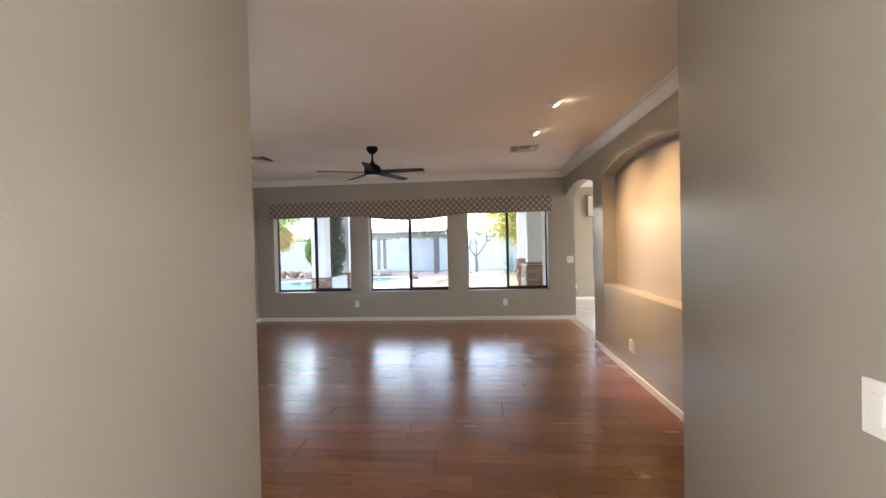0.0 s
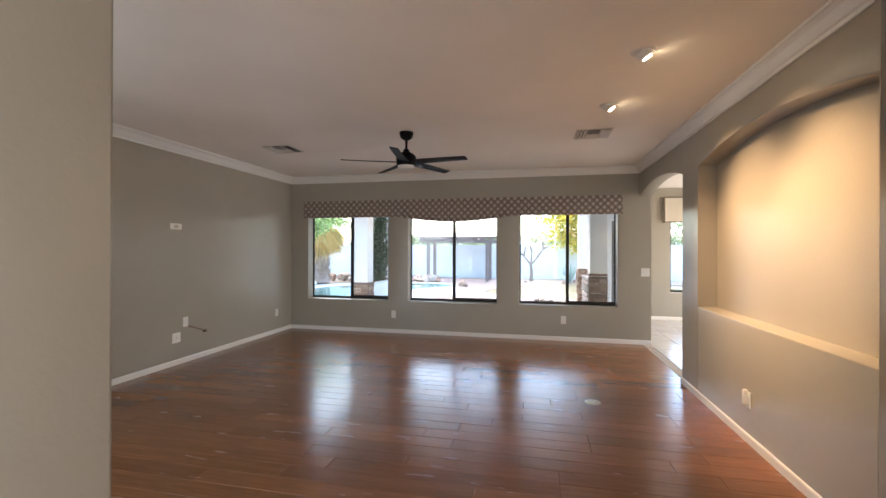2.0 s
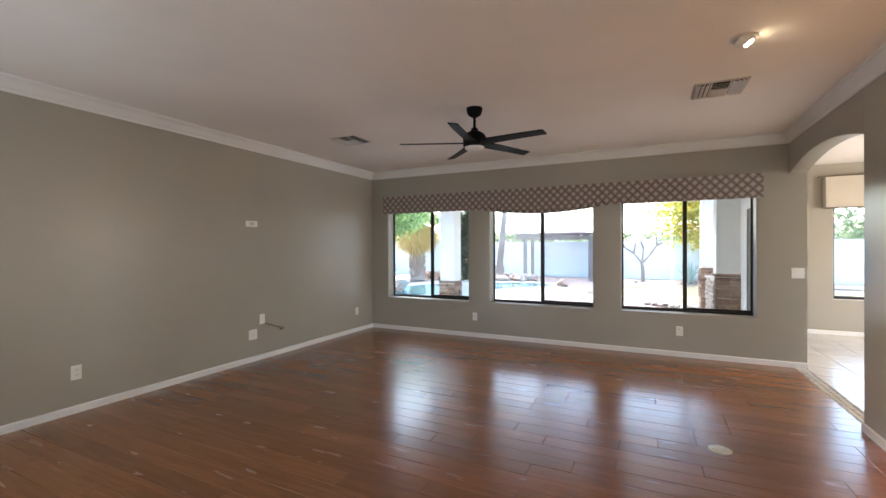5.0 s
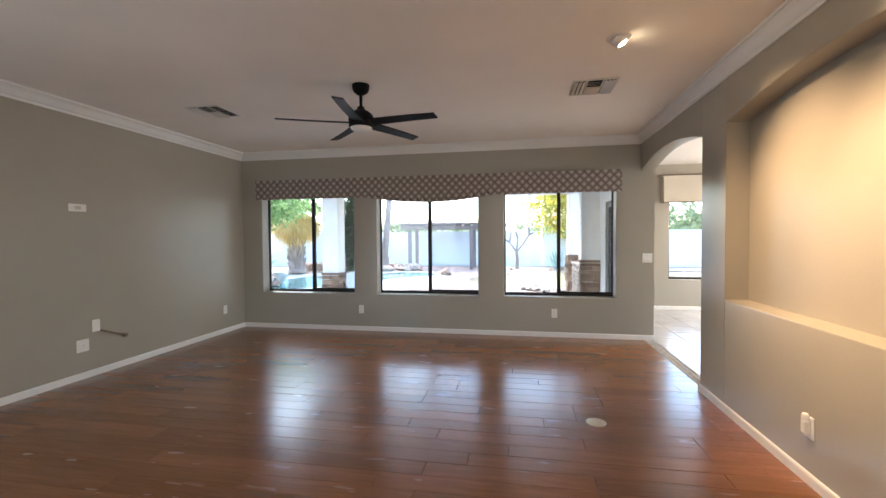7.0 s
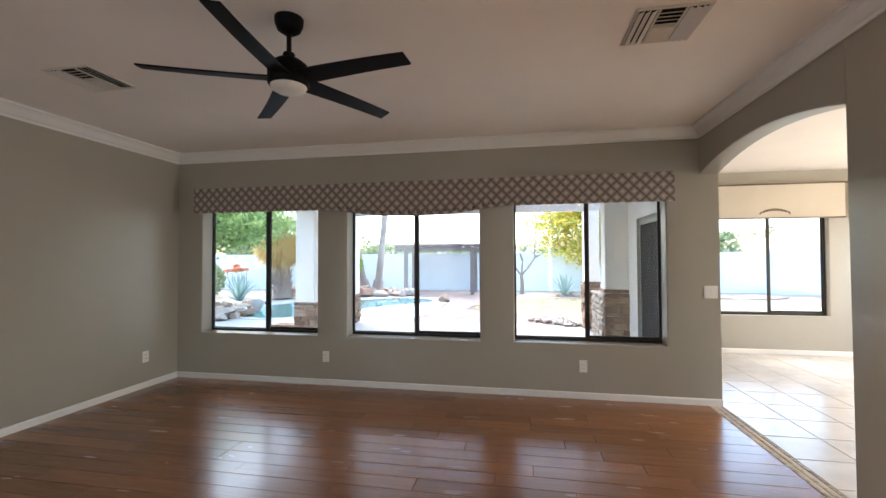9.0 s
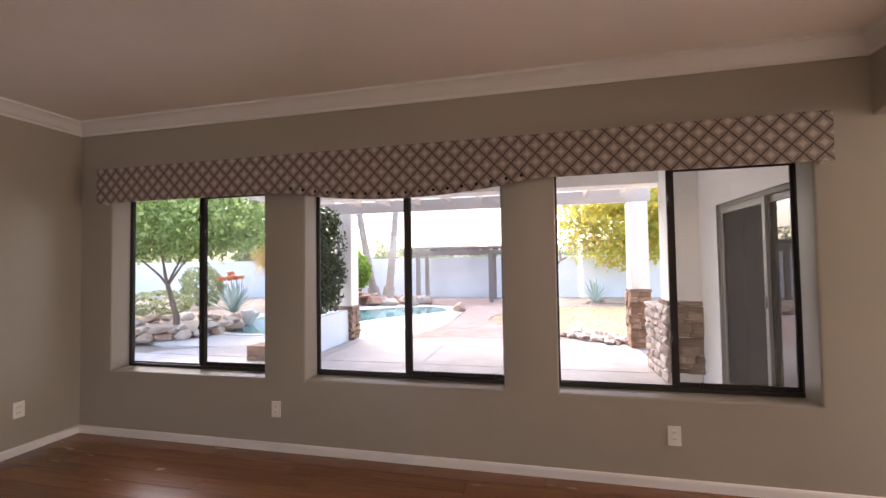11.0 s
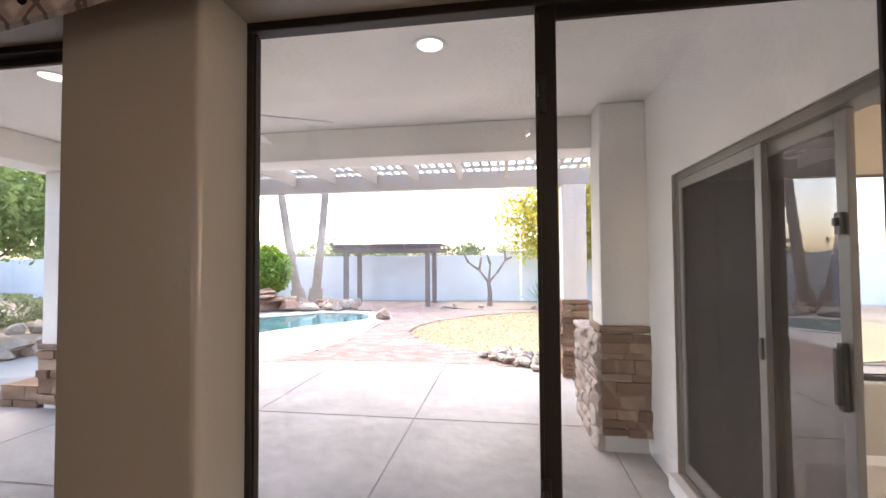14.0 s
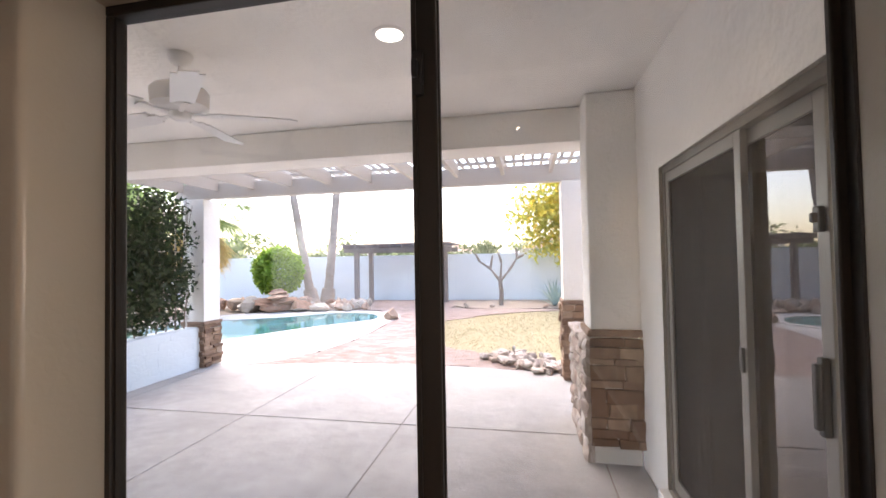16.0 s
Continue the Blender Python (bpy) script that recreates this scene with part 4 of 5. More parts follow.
# ---- patio ----
PX0, PX1, PYB0, PYB1 = -4.2, 1.985, 11.25, 11.62
structure("patio_ceiling", new_box(PX0, PX1, YO, PYB1, H + 0.005, H + 0.065), STUCCO, "white stucco patio ceiling", "ceiling")
bm = bmesh.new()
box(bm, PX0, PX1 + 0.01, PYB0, PYB1, 2.45, H + 0.003, 0.01)
box(bm, PX0, PX0 + 0.42, YO, PYB0, 2.455, H + 0.003, 0.01)
structure("patio_beam", bm, STUCCO, "white stucco beam along the patio roof", "beam")
structure("patio_roof", new_box(PX0 - 0.2, PX1 + 0.3, YO - 0.1, PYB1 + 0.2, H + 0.067, H + 0.3), ROOFTILE, "patio roof", "roof")


def ledge_column(x0, x1, y0, y1, cap, top, base, faces, seed, label):
    """A white stucco post on a pier faced with split ledge stone."""
    ob = thing("patio_column", label, "column", group="patio columns")
    part("shaft", new_box(x0 + 0.012, x1 - 0.012, y0 + 0.012, y1 - 0.012, cap, top, 0.012), STUCCO, ob, "white stucco shaft")
    part("core", new_box(x0 + 0.03, x1 - 0.03, y0 + 0.03, y1 - 0.03, PATIO, cap - 0.03), STUCCO, ob, "white stucco foot")
    part("cap", new_box(x0 - 0.015, x1 + 0.015, y0 - 0.015, y1 + 0.015, cap - 0.05, cap + 0.004, 0.012), CAPSTONE, ob, "brown stone cap")
    rg = random.Random(seed)
    for face in faces:
        a, b = (x0, x1) if face in "sn" else (y0, y1)
        z = base
        while z < cap - 0.055:
            hh = min(rg.choice((0.05, 0.065, 0.085, 0.11)), cap - 0.052 - z)
            if hh < 0.015:
                break
            u = a
            while u < b - 0.01:
                ww = min(rg.uniform(0.10, 0.26), b - u)
                if b - u - ww < 0.06:
                    ww = b - u
                d = rg.choice((0.002, 0.008, 0.016, 0.026, 0.034))
                g = 0.003
                if face == "s":
                    q = (u + g, u + ww - g, y0 - d, y0 + 0.03)
                elif face == "n":
                    q = (u + g, u + ww - g, y1 - 0.03, y1 + d)
                elif face == "e":
                    q = (x1 - 0.03, x1 + d, u + g, u + ww - g)
                else:
                    q = (x0 - d, x0 + 0.03, u + g, u + ww - g)
                bmx = new_box(*q, z + g, z + hh - g)
                for v in bmx.verts:
                    v.co += Vector((rg.uniform(-1, 1), rg.uniform(-1, 1), rg.uniform(-1, 1))) * 0.006
                part("stone", bmx, LEDGE, ob)
                u += ww
            z += hh
    return ob


ledge_column(1.61, 2.0, 10.95, 11.33, 0.925, H, 0.055, "s", 1, "white stucco patio column on a brown ledge-stone pier")
ledge_column(1.60, 1.93, 13.13, 13.48, 0.935, 2.465, -0.07, "sw", 2, "white stucco column on a tall ledge-stone pier")
ledge_column(-4.07, -3.65, 11.24, 11.63, 0.60, 2.452, -0.03, "se", 3, "white stucco patio column on a low ledge-stone pier")
ledge_column(-4.0, -3.61, 13.13, 13.50, 0.60, 2.465, -0.07, "se", 4, "white stucco column on a low ledge-stone pier")
# low stone step against the big column
rg = random.Random(8)
ob = thing("stone_bench", "low ledge-stone block beside the column", "stone block")
part("core", new_box(-4.55, -4.08, 11.26, 11.58, PATIO, 0.15), LEDGE, ob)
for z in (0.0, 0.09, 0.16):
    for k in range(3):
        part("stone", new_box(-4.56 + 0.157 * k, -4.406 + 0.157 * k, 11.235 + rg.uniform(0, 0.012), 11.27, z - 0.075, z - 0.003), LEDGE, ob)


def rubble_wall():
    ob = thing("rubble_wall", "short wall of rough reddish fieldstone behind a column", "stone wall")
    part("core", new_box(1.66, 1.95, 11.345, 11.95, PATIO, 0.80), FIELD, ob)
    part("core", new_box(1.585, 1.636, 10.975, 11.345, PATIO, 0.80), FIELD, ob)
    rg = random.Random(5)
    z = PATIO
    while z < 0.78:
        hh = rg.uniform(0.07, 0.15)
        y = 10.965
        while y < 11.94:
            ww = min(rg.uniform(0.09, 0.2), 11.97 - y)
            bm = bmesh.new()
            bmesh.ops.create_icosphere(bm, subdivisions=2, radius=0.62)
            for _ in range(8):
                way, cut = Vector([rg.gauss(0, 1) for _ in range(3)]).normalized(), rg.uniform(0.34, 0.5)
                for v in bm.verts:
                    v.co -= way * max(0.0, v.co.dot(way) - cut)
            bmesh.ops.transform(bm, matrix=Matrix.Translation((1.595 + rg.uniform(0, 0.015), y + ww / 2, z + hh / 2)) @ Matrix.Rotation(rg.uniform(-0.3, 0.3), 4, "X") @ Matrix.Diagonal((0.085, ww * 1.2, hh * 1.2, 1)), verts=bm.verts)
            part("fieldstone", bm, FIELD, ob, smooth=28)
            y += ww
        z += hh
    part("coping", new_box(1.55, 1.95, 11.352, 11.97, 0.80, 0.84, 0.01), FIELD, ob)
    return ob


rubble_wall()

# white block planter wall with a vine on a trellis
ob = thing("planter_wall", "low white painted split-face block planter wall", "planter wall")
part("core", new_box(-3.92, -3.70, 11.60, 13.13, PATIO, 0.53), BLOCKWHITE, ob)
rg = random.Random(6)
for r in range(6):
    for k in range(5):
        y0 = 11.60 + 0.4 * k - (0.2 if r % 2 else 0)
        a, b = max(y0, 11.60), min(y0 + 0.4, 13.13)
        if b - a > 0.03:
            part("block", new_box(-3.72, -3.682 + rg.uniform(0, 0.004), a + 0.0004, b - 0.0004, PATIO + 0.1 * r + 0.0004, PATIO + 0.1 * r + 0.0996), BLOCKWHITE, ob)
ob = thing("climbing_vine", "dense dark green vine climbing a white trellis", "vine")
bm = bmesh.new()
for k in range(8):
    yy = 11.65 + k * 0.2
    box(bm, -3.86, -3.845, yy, yy + 0.02, 0.546, 2.44)
for k in range(9):
    box(bm, -3.844, -3.83, 11.62, 13.1, 0.65 + 0.2 * k, 0.67 + 0.2 * k)
part("trellis", bm, WHITEWOOD, ob, "white lattice")
rgn = np.random.default_rng(4)
for k in range(9):
    bm = bmesh.new()
    p = Vector((-3.82, 11.7 + 0.16 * k, 0.53))
    for s in range(7):
        q = p + Vector((rgn.normal() * 0.02, rgn.normal() * 0.07, 0.26))
        rod(bm, p, q, 0.010 - 0.001 * s, 0.009 - 0.001 * s, 6)
        p = q
    part("stem", bm, BARK, ob, "thin woody stem")
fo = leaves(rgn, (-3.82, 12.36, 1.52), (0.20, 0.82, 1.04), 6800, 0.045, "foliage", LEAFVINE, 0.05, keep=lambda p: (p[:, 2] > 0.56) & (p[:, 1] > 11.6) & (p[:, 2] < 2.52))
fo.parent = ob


def white_fan():
    at = (-0.875, 9.765, H + 0.005)
    ob = thing("ceiling_fan", "white patio ceiling fan with five paddle blades", "fan", at)
    ob.scale = (1.03, 1.03, 1.03)
    part("canopy", lathe(bmesh.new(), [(0.022, -0.07), (0.05, -0.055), (0.068, -0.012), (0.070, 0.0)], sides=28), TRIM, ob, smooth=50)
    part("downrod", rod(bmesh.new(), (0, 0, -0.06), (0, 0, -0.19), 0.012), TRIM, ob, smooth=50)
    part("motor_housing", lathe(bmesh.new(), [(0.06, -0.345), (0.115, -0.335), (0.15, -0.31), (0.155, -0.225), (0.14, -0.205), (0.075, -0.19), (0.03, -0.175)], sides=32), TRIM, ob, smooth=50)
    part("hub", lathe(bmesh.new(), [(0.03, -0.39), (0.055, -0.375), (0.06, -0.345)], sides=24), TRIM, ob, smooth=50)
    for k in range(5):
        m = pose(0, 0, -0.35, 0, 0, 28 + 72 * k)
        bm = bmesh.new()
        box(bm, 0.06, 0.20, -0.014, 0.014, -0.006, 0.0, 0.002)
        box(bm, 0.15, 0.22, -0.04, 0.04, -0.004, 0.002, 0.002)
        bmesh.ops.transform(bm, matrix=m, verts=bm.verts)
        part("blade_iron", bm, TRIM, ob)
        bm = bmesh.new()
        box(bm, 0.17, 0.65, -0.074, 0.074, 0.002, 0.009)
        for v in bm.verts:
            if v.co.x < 0.3:
                v.co.y *= 0.8
        bmesh.ops.bevel(bm, geom=[e for e in bm.edges if abs(e.verts[0].co.z - e.verts[1].co.z) > 0.004], offset=0.03, segments=4, affect="EDGES")
        bmesh.ops.transform(bm, matrix=m @ pose(0, 0, 0, 10, 0, 0), verts=bm.verts)
        part("blade", bm, TRIM, ob)


white_fan()


def can_light(x, y):
    ob = thing("recessed_light", "white recessed ceiling light, lit", "recessed light", (x, y, H + 0.005), "patio cans")
    part("trim_ring", lathe(bmesh.new(), [(0.074, -0.003), (0.082, -0.009), (0.098, -0.005), (0.10, 0.0)], sides=32), TRIM, ob, smooth=50)
    part("diffuser", lathe(bmesh.new(), [(0.02, -0.0065), (0.074, -0.0045), (0.075, -0.001)], sides=32), CANGLOW, ob, "glowing diffuser", 50)


for x, y in ((0.43, 9.83), (-2.2, 9.83)):
    can_light(x, y)


def lattice_cover():
    ob = thing("patio_lattice", "white timber lattice cover beyond the patio roof", "pergola")
    part("outer_beam", new_box(-4.12, 1.97, 13.15, 13.29, 2.465, 2.690, 0.006), WHITEWOOD, ob)
    part("ledger", new_box(-4.12, 1.92, PYB1 + 0.003, PYB1 + 0.05, 2.46, 2.60, 0.004), WHITEWOOD, ob)
    x = -4.0
    while x < 1.9:
        part("rafter", new_box(x - 0.022, x + 0.022, PYB1 + 0.052, 13.145, 2.57, 2.74, 0.004), WHITEWOOD, ob)
        x += 0.61
    for y in (11.55, 12.35, 13.2):
        part("purlin", new_box(-4.15, 1.97, y, y + 0.04, 2.742, 2.78, 0.003), WHITEWOOD, ob)
    x = -4.1
    while x < 1.95:
        part("slat", new_box(x - 0.02, x + 0.02, PYB1 + 0.21, 13.72, 2.782, 2.815), WHITEWOOD, ob)
        x += 0.122


lattice_cover()

# patio slab in cast panels, with a curved far edge
slab = thing("patio_slab", "pale stamped concrete patio in large panels", "patio", kind="structure")


def far_edge(x):
    return 13.74 - 0.055 * (x + 0.6) ** 2


jx, jy = [-7.0, -5.2, -3.45, -1.70, -0.04, 1.71, 2.6], [YO + 0.004, 9.93, 11.48, 14.5]
for a, b in zip(jx, jx[1:]):
    for c, d in zip(jy, jy[1:]):
        if a >= 1.7 and c < 11.3:
            b2 = 1.98
        else:
            b2 = b
        g, gx = 0.011, 0.006
        bm = bmesh.new()
        n = 8
        quads = []
        for k in range(n):
            u, v = a + gx + (b2 - a - 2 * gx) * k / n, a + gx + (b2 - a - 2 * gx) * (k + 1) / n
            top_u, top_v = (min(d - g, far_edge(u)), min(d - g, far_edge(v))) if d > 14 else (d - g, d - g)
            if min(top_u, top_v) > c + 0.05:
                quads.append(((u, c + g), (v, c + g), (v, top_v), (u, top_u)))
        if quads:
            prisms(bm, quads, PATIO - 0.08, PATIO, "z")
            part("panel", bm, CONCRETE, slab)
part("joint_bed", new_box(-7.0, 1.98, YO + 0.002, 12.0, PATIO - 0.1, PATIO - 0.005), JOINT, slab, "dark joint filler")


# ---- yard ----
def sheet(name, outline, z0, z1, mat, label, category):
    bm = bmesh.new()
    vs = [bm.verts.new((x, y, z1)) for x, y in outline]
    f = bm.faces.new(vs)
    if f.normal.z < 0:
        f.normal_flip()
    ext = bmesh.ops.extrude_face_region(bm, geom=[f])
    bmesh.ops.translate(bm, verts=[v for v in ext["geom"] if isinstance(v, bmesh.types.BMVert)], vec=(0, 0, z0 - z1))
    bmesh.ops.recalc_face_normals(bm, faces=bm.faces)
    bmesh.ops.triangulate(bm, faces=[f for f in bm.faces if len(f.verts) > 4])
    return structure(name, bm, mat, label, category)


def smooth_loop(pts, n=8):
    out, k = [], len(pts)
    for i in range(k):
        p0, p1, p2, p3 = (Vector(pts[(i + j) % k]) for j in (-1, 0, 1, 2))
        for s in range(n):
            t = s / n
            out.append(tuple(0.5 * ((2 * p1) + (p2 - p0) * t + (2 * p0 - 5 * p1 + 4 * p2 - p3) * t * t + (3 * p1 - p0 - 3 * p2 + p3) * t ** 3)))
    return out


def grown(loop, d):
    out = []
    for i, p in enumerate(loop):
        a, b = Vector(loop[i - 1]), Vector(loop[(i + 1) % len(loop)])
        n = Vector(((b - a).y, -(b - a).x)).normalized()
        out.append(tuple(Vector(p) + n * d))
    return out


structure("ground", new_box(-900, 900, YO + 0.5, 1500, -0.6, -0.15), GRAVEL, "tan desert gravel ground", "ground")
POOL = smooth_loop([(-4.89, 15.15), (-4.5, 15.93), (-3.9, 16.95), (-3.25, 17.7), (-2.85, 18.5), (-3.4, 19.45), (-4.6, 19.5), (-5.6, 18.6), (-7.4, 17.4), (-8.0, 15.4), (-7.3, 13.9), (-5.9, 13.7)])
sheet("pool_deck", smooth_loop([(-3.45, 13.3), (-2.75, 13.8), (-2.42, 14.6), (-2.22, 15.85), (-2.3, 17.6), (-2.4, 19.2), (-3.6, 20.2), (-5.6, 20.4), (-8.2, 18.5), (-9.0, 15.6), (-8.4, 12.9), (-6.0, 12.2)]), -0.3, PATIO - 0.006, DECK, "white textured pool deck", "pool deck")
bm = bmesh.new()
ring_out, ring_in = grown(POOL, 0.24), POOL
if abs(ring_out[0][0]) > 0 and (Vector(ring_out[0]) - Vector((-5.5, 17))).length < (Vector(POOL[0]) - Vector((-5.5, 17))).length:
    ring_out = grown(POOL, -0.24)
k = len(POOL)
prisms(bm, [(ring_in[i], ring_in[(i + 1) % k], ring_out[(i + 1) % k], ring_out[i]) for i in range(k)], -0.2, PATIO + 0.008, "z")
structure("pool_coping", bm, DECK, "pale rounded pool coping", "coping")
sheet("water", POOL, -0.3, PATIO - 0.003, WATER, "still turquoise swimming pool water", "water")
LAWN = smooth_loop([(-0.06, 14.93), (-0.74, 15.55), (-1.18, 16.4), (-1.17, 17.5), (-0.62, 18.65), (1.3, 20.3), (4.5, 20.8), (9.0, 20.4), (9.5, 16.0), (4.0, 14.2), (1.6, 14.3)])
sheet("lawn", LAWN, -0.3, PATIO - 0.02, GRASS, "dry yellow-green lawn", "lawn")
sheet("paver_bed", [(-3.6, 12.6), (2.6, 12.6), (2.6, 14.6), (10, 14.6), (10, 23.9), (-6.2, 23.9), (-6.2, 20.2), (-2.2, 20.2), (-2.2, 14.2)], -0.3, PATIO - 0.045, JOINT, "sand bed of the pavers", "paving")


def inside(p, loop):
    x, y = p
    hit = False
    for (ax, ay), (bx, by) in zip(loop, loop[1:] + loop[:1]):
        if (ay > y) != (by > y) and x < ax + (bx - ax) * (y - ay) / (by - ay):
            hit = not hit
    return hit


# planting bed edge with gravel behind the lawn
sheet("planting_bed", smooth_loop([(-1.3, 21.9), (0.0, 20.9), (2.0, 21.2), (5.0, 21.5), (9.5, 21.3), (10.0, 23.9), (0.0, 23.9), (-1.3, 23.6)]), -0.3, PATIO - 0.002, GRAVEL, "tan gravel planting bed along the wall", "gravel bed")

# boundary walls
def block_wall(name, a, b, h):
    """A painted block wall with piers and a cap."""
    a, b = Vector(a), Vector(b)
    along = (b - a).normalized()
    m = Matrix.Translation((a.x, a.y, 0)) @ Matrix.Rotation(math.atan2(along.y, along.x), 4, "Z")
    length = (b - a).length
    ob = thing(name, "pale blue-white painted block boundary wall", "wall", kind="structure")
    bm = new_box(0, length, -0.075, 0.075, -0.2, h - 0.05)
    bm.transform(m)
    part("face", bm, BLOCKWHITE, ob)
    bm = new_box(0, length, -0.09, 0.09, h - 0.05, h, 0.006)
    bm.transform(m)
    part("cap", bm, BLOCKWHITE, ob)
    s = 2.0
    while s < length:
        bm = new_box(s - 0.2, s + 0.2, -0.083, 0.083, -0.2, h - 0.052, 0.003)
        bm.transform(m)
        part("pier", bm, BLOCKWHITE, ob)
        s += 4.9
    return ob


block_wall("wall_yard_back", (-30, 24.0), (24, 24.0), 1.69)
block_wall("wall_yard_west", (-22, 4), (-22, 24), 1.69)


def boulder(at, size, seed, label="rough tan boulder by the pool", name="boulder", mat=None, group="boulders"):
    rg = np.random.default_rng(seed)
    bm = bmesh.new()
    bmesh.ops.create_icosphere(bm, subdivisions=3 if max(size) > 0.14 else 2, radius=1.15)
    off = Vector(rg.random(3) * 50)
    for _ in range(13):
        n = Vector(rg.normal(size=3)).normalized()
        cut = rg.uniform(0.50, 0.85)
        for v in bm.verts:
            over = v.co.dot(n) - cut
            if over > 0:
                v.co -= n * over * 0.97
    for v in bm.verts:
        v.co *= 1 + noise.noise(v.co * 2.3 + off) * 0.10 + noise.noise(v.co * 6.0 + off) * 0.05
    bmesh.ops.transform(bm, matrix=Matrix.Translation(at) @ Matrix.Rotation(rg.random() * 6, 4, "Z") @ Matrix.Diagonal((*size, 1)), verts=bm.verts)
    return tagged(mesh_ob(name, bm, mat or BOULDER, 28), label, "rock", group)


rgb = np.random.default_rng(12)
# flat red slabs stacked as a pool waterfall, with pale boulders round them
for k, (at, size) in enumerate((((-6.75, 19.95, 0.02), (0.84, 0.48, 0.15)), ((-6.70, 20.0, 0.17), (0.68, 0.46, 0.11)), ((-6.82, 20.0, 0.28), (0.74, 0.48, 0.10)), ((-6.70, 20.05, 0.39), (0.59, 0.41, 0.09)), ((-6.78, 20.05, 0.48), (0.49, 0.37, 0.08)), ((-6.9, 20.2, 0.56), (0.32, 0.25, 0.08)))):
    boulder(at, size, 300 + k, "flat red-brown stone slab stacked at the pool's edge", mat=REDROCK, group="waterfall slabs")
for at, size in (((-7.65, 20.0, 0.14), (0.50, 0.40, 0.32)), ((-5.95, 19.95, 0.06), (0.42, 0.32, 0.20)), ((-8.5, 20.3, 0.08), (0.34, 0.28, 0.20)), ((-5.35, 20.05, 0.03), (0.34, 0.26, 0.16)), ((-9.6, 20.9, 0.06), (0.36, 0.3, 0.2)), ((-2.42, 18.45, 0.02), (0.34, 0.24, 0.19)), ((-7.3, 20.7, 0.28), (0.32, 0.28, 0.22)), ((-6.1, 20.5, 0.2), (0.30, 0.26, 0.2)), ((-4.75, 20.3, 0.02), (0.30, 0.22, 0.14))):
    boulder(at, size, int(rgb.integers(1000)))
for k in range(64):
    x = -9.5 + 5.6 * rgb.random()
    boulder((x, 20.1 + 1.5 * rgb.random(), 0.04), tuple(0.09 + 0.13 * rgb.random(3)), int(rgb.integers(1000)), "small tan landscape rock")
for k in range(96):
    r = rgb.random()
    boulder((0.62 + 1.05 * r + 0.14 * rgb.normal(), 14.35 - 0.85 * r + 0.15 * rgb.normal(), -0.05 + 0.05 * rgb.random()), tuple(0.04 + 0.06 * rgb.random(3) * np.array((1.3, 1.1, 0.7))), int(rgb.integers(1000)), "grey-pink broken rock edging the lawn", mat=GREYROCK, group="border rocks")
for k in range(9):
    boulder((-0.9 + 1.0 * k + 0.3 * rgb.normal(), 21.15 + 0.2 * rgb.normal(), -0.04), tuple(0.06 + 0.06 * rgb.random(3)), int(rgb.integers(1000)), "pale rock edging the gravel bed", group="border rocks")


def palm(x, y, lean, height, seed):
    ob = thing("palm_tree", "tall slim palm with a bare grey trunk", "palm", (x, y, -0.1), "tall palms")
    bm = bmesh.new()
    n = 16
    p = Vector((0, 0, 0))
    for k in range(n):
        s = (k + 1) / n
        q = Vector((lean * (s ** 0.9), 0.1 * s, height * s))
        r = 0.17 * (1 - 0.35 * s) + (0.10 if k == 0 else 0)
        rod(bm, p, q, r + 0.015, r * 0.92, 14)
        p = q
    part("trunk", bm, PALMBARK, ob, smooth=50)
    rg = np.random.default_rng(seed)
    fan_fronds(ob, p, rg, 26, 1.3, LEAFPALM, (-0.3, 1.2))
    return ob


def fan_fronds(ob, at, rg, count, length, mat, tilt, name="frond"):
    """Fan palm fronds: a stalk and a splayed fan of folded blades."""
    verts, faces = [], []
    for k in range(count):
        az, el = rg.random() * 2 * math.pi, rg.uniform(*tilt)
        way = Vector((math.cos(az) * math.cos(el), math.sin(az) * math.cos(el), math.sin(el)))
        side = way.cross(Vector((0, 0, 1)))
        side = side.normalized() if side.length > 0.05 else Vector((1, 0, 0))
        reach = length * rg.uniform(0.62, 1.12)
        hub = Vector(at) + way * reach * 0.5
        base = Vector(at)
        i = len(verts)
        verts += [base - side * 0.012, base + side * 0.012, hub + side * 0.008, hub - side * 0.008]
        faces.append((i, i + 1, i + 2, i + 3))
        for j in range(15):
            a = radians(-75 + 150 * j / 14)
            d = (way * math.cos(a) + side * math.sin(a)).normalized()
            w = d.cross(way.cross(side)).normalized() * 0.03
            tip = hub + d * reach * 0.55 * (0.8 + 0.3 * rg.random()) + Vector((0, 0, -0.18 * reach * rg.random()))
            midp = hub + d * reach * 0.28
            i = len(verts)
            verts += [hub, midp + w, tip, midp - w]
            faces.append((i, i + 1, i + 2, i + 3))
    f = raw_mesh(name + "s", [tuple(v) for v in verts], faces, mat)
    f.name = "foliage"
    f.parent = ob
    f.location = (0, 0, 0)
    return f


palm(-6.94, 22.6, -1.55, 8.5, 1)
palm(-6.42, 22.75, 0.80, 8.8, 2)


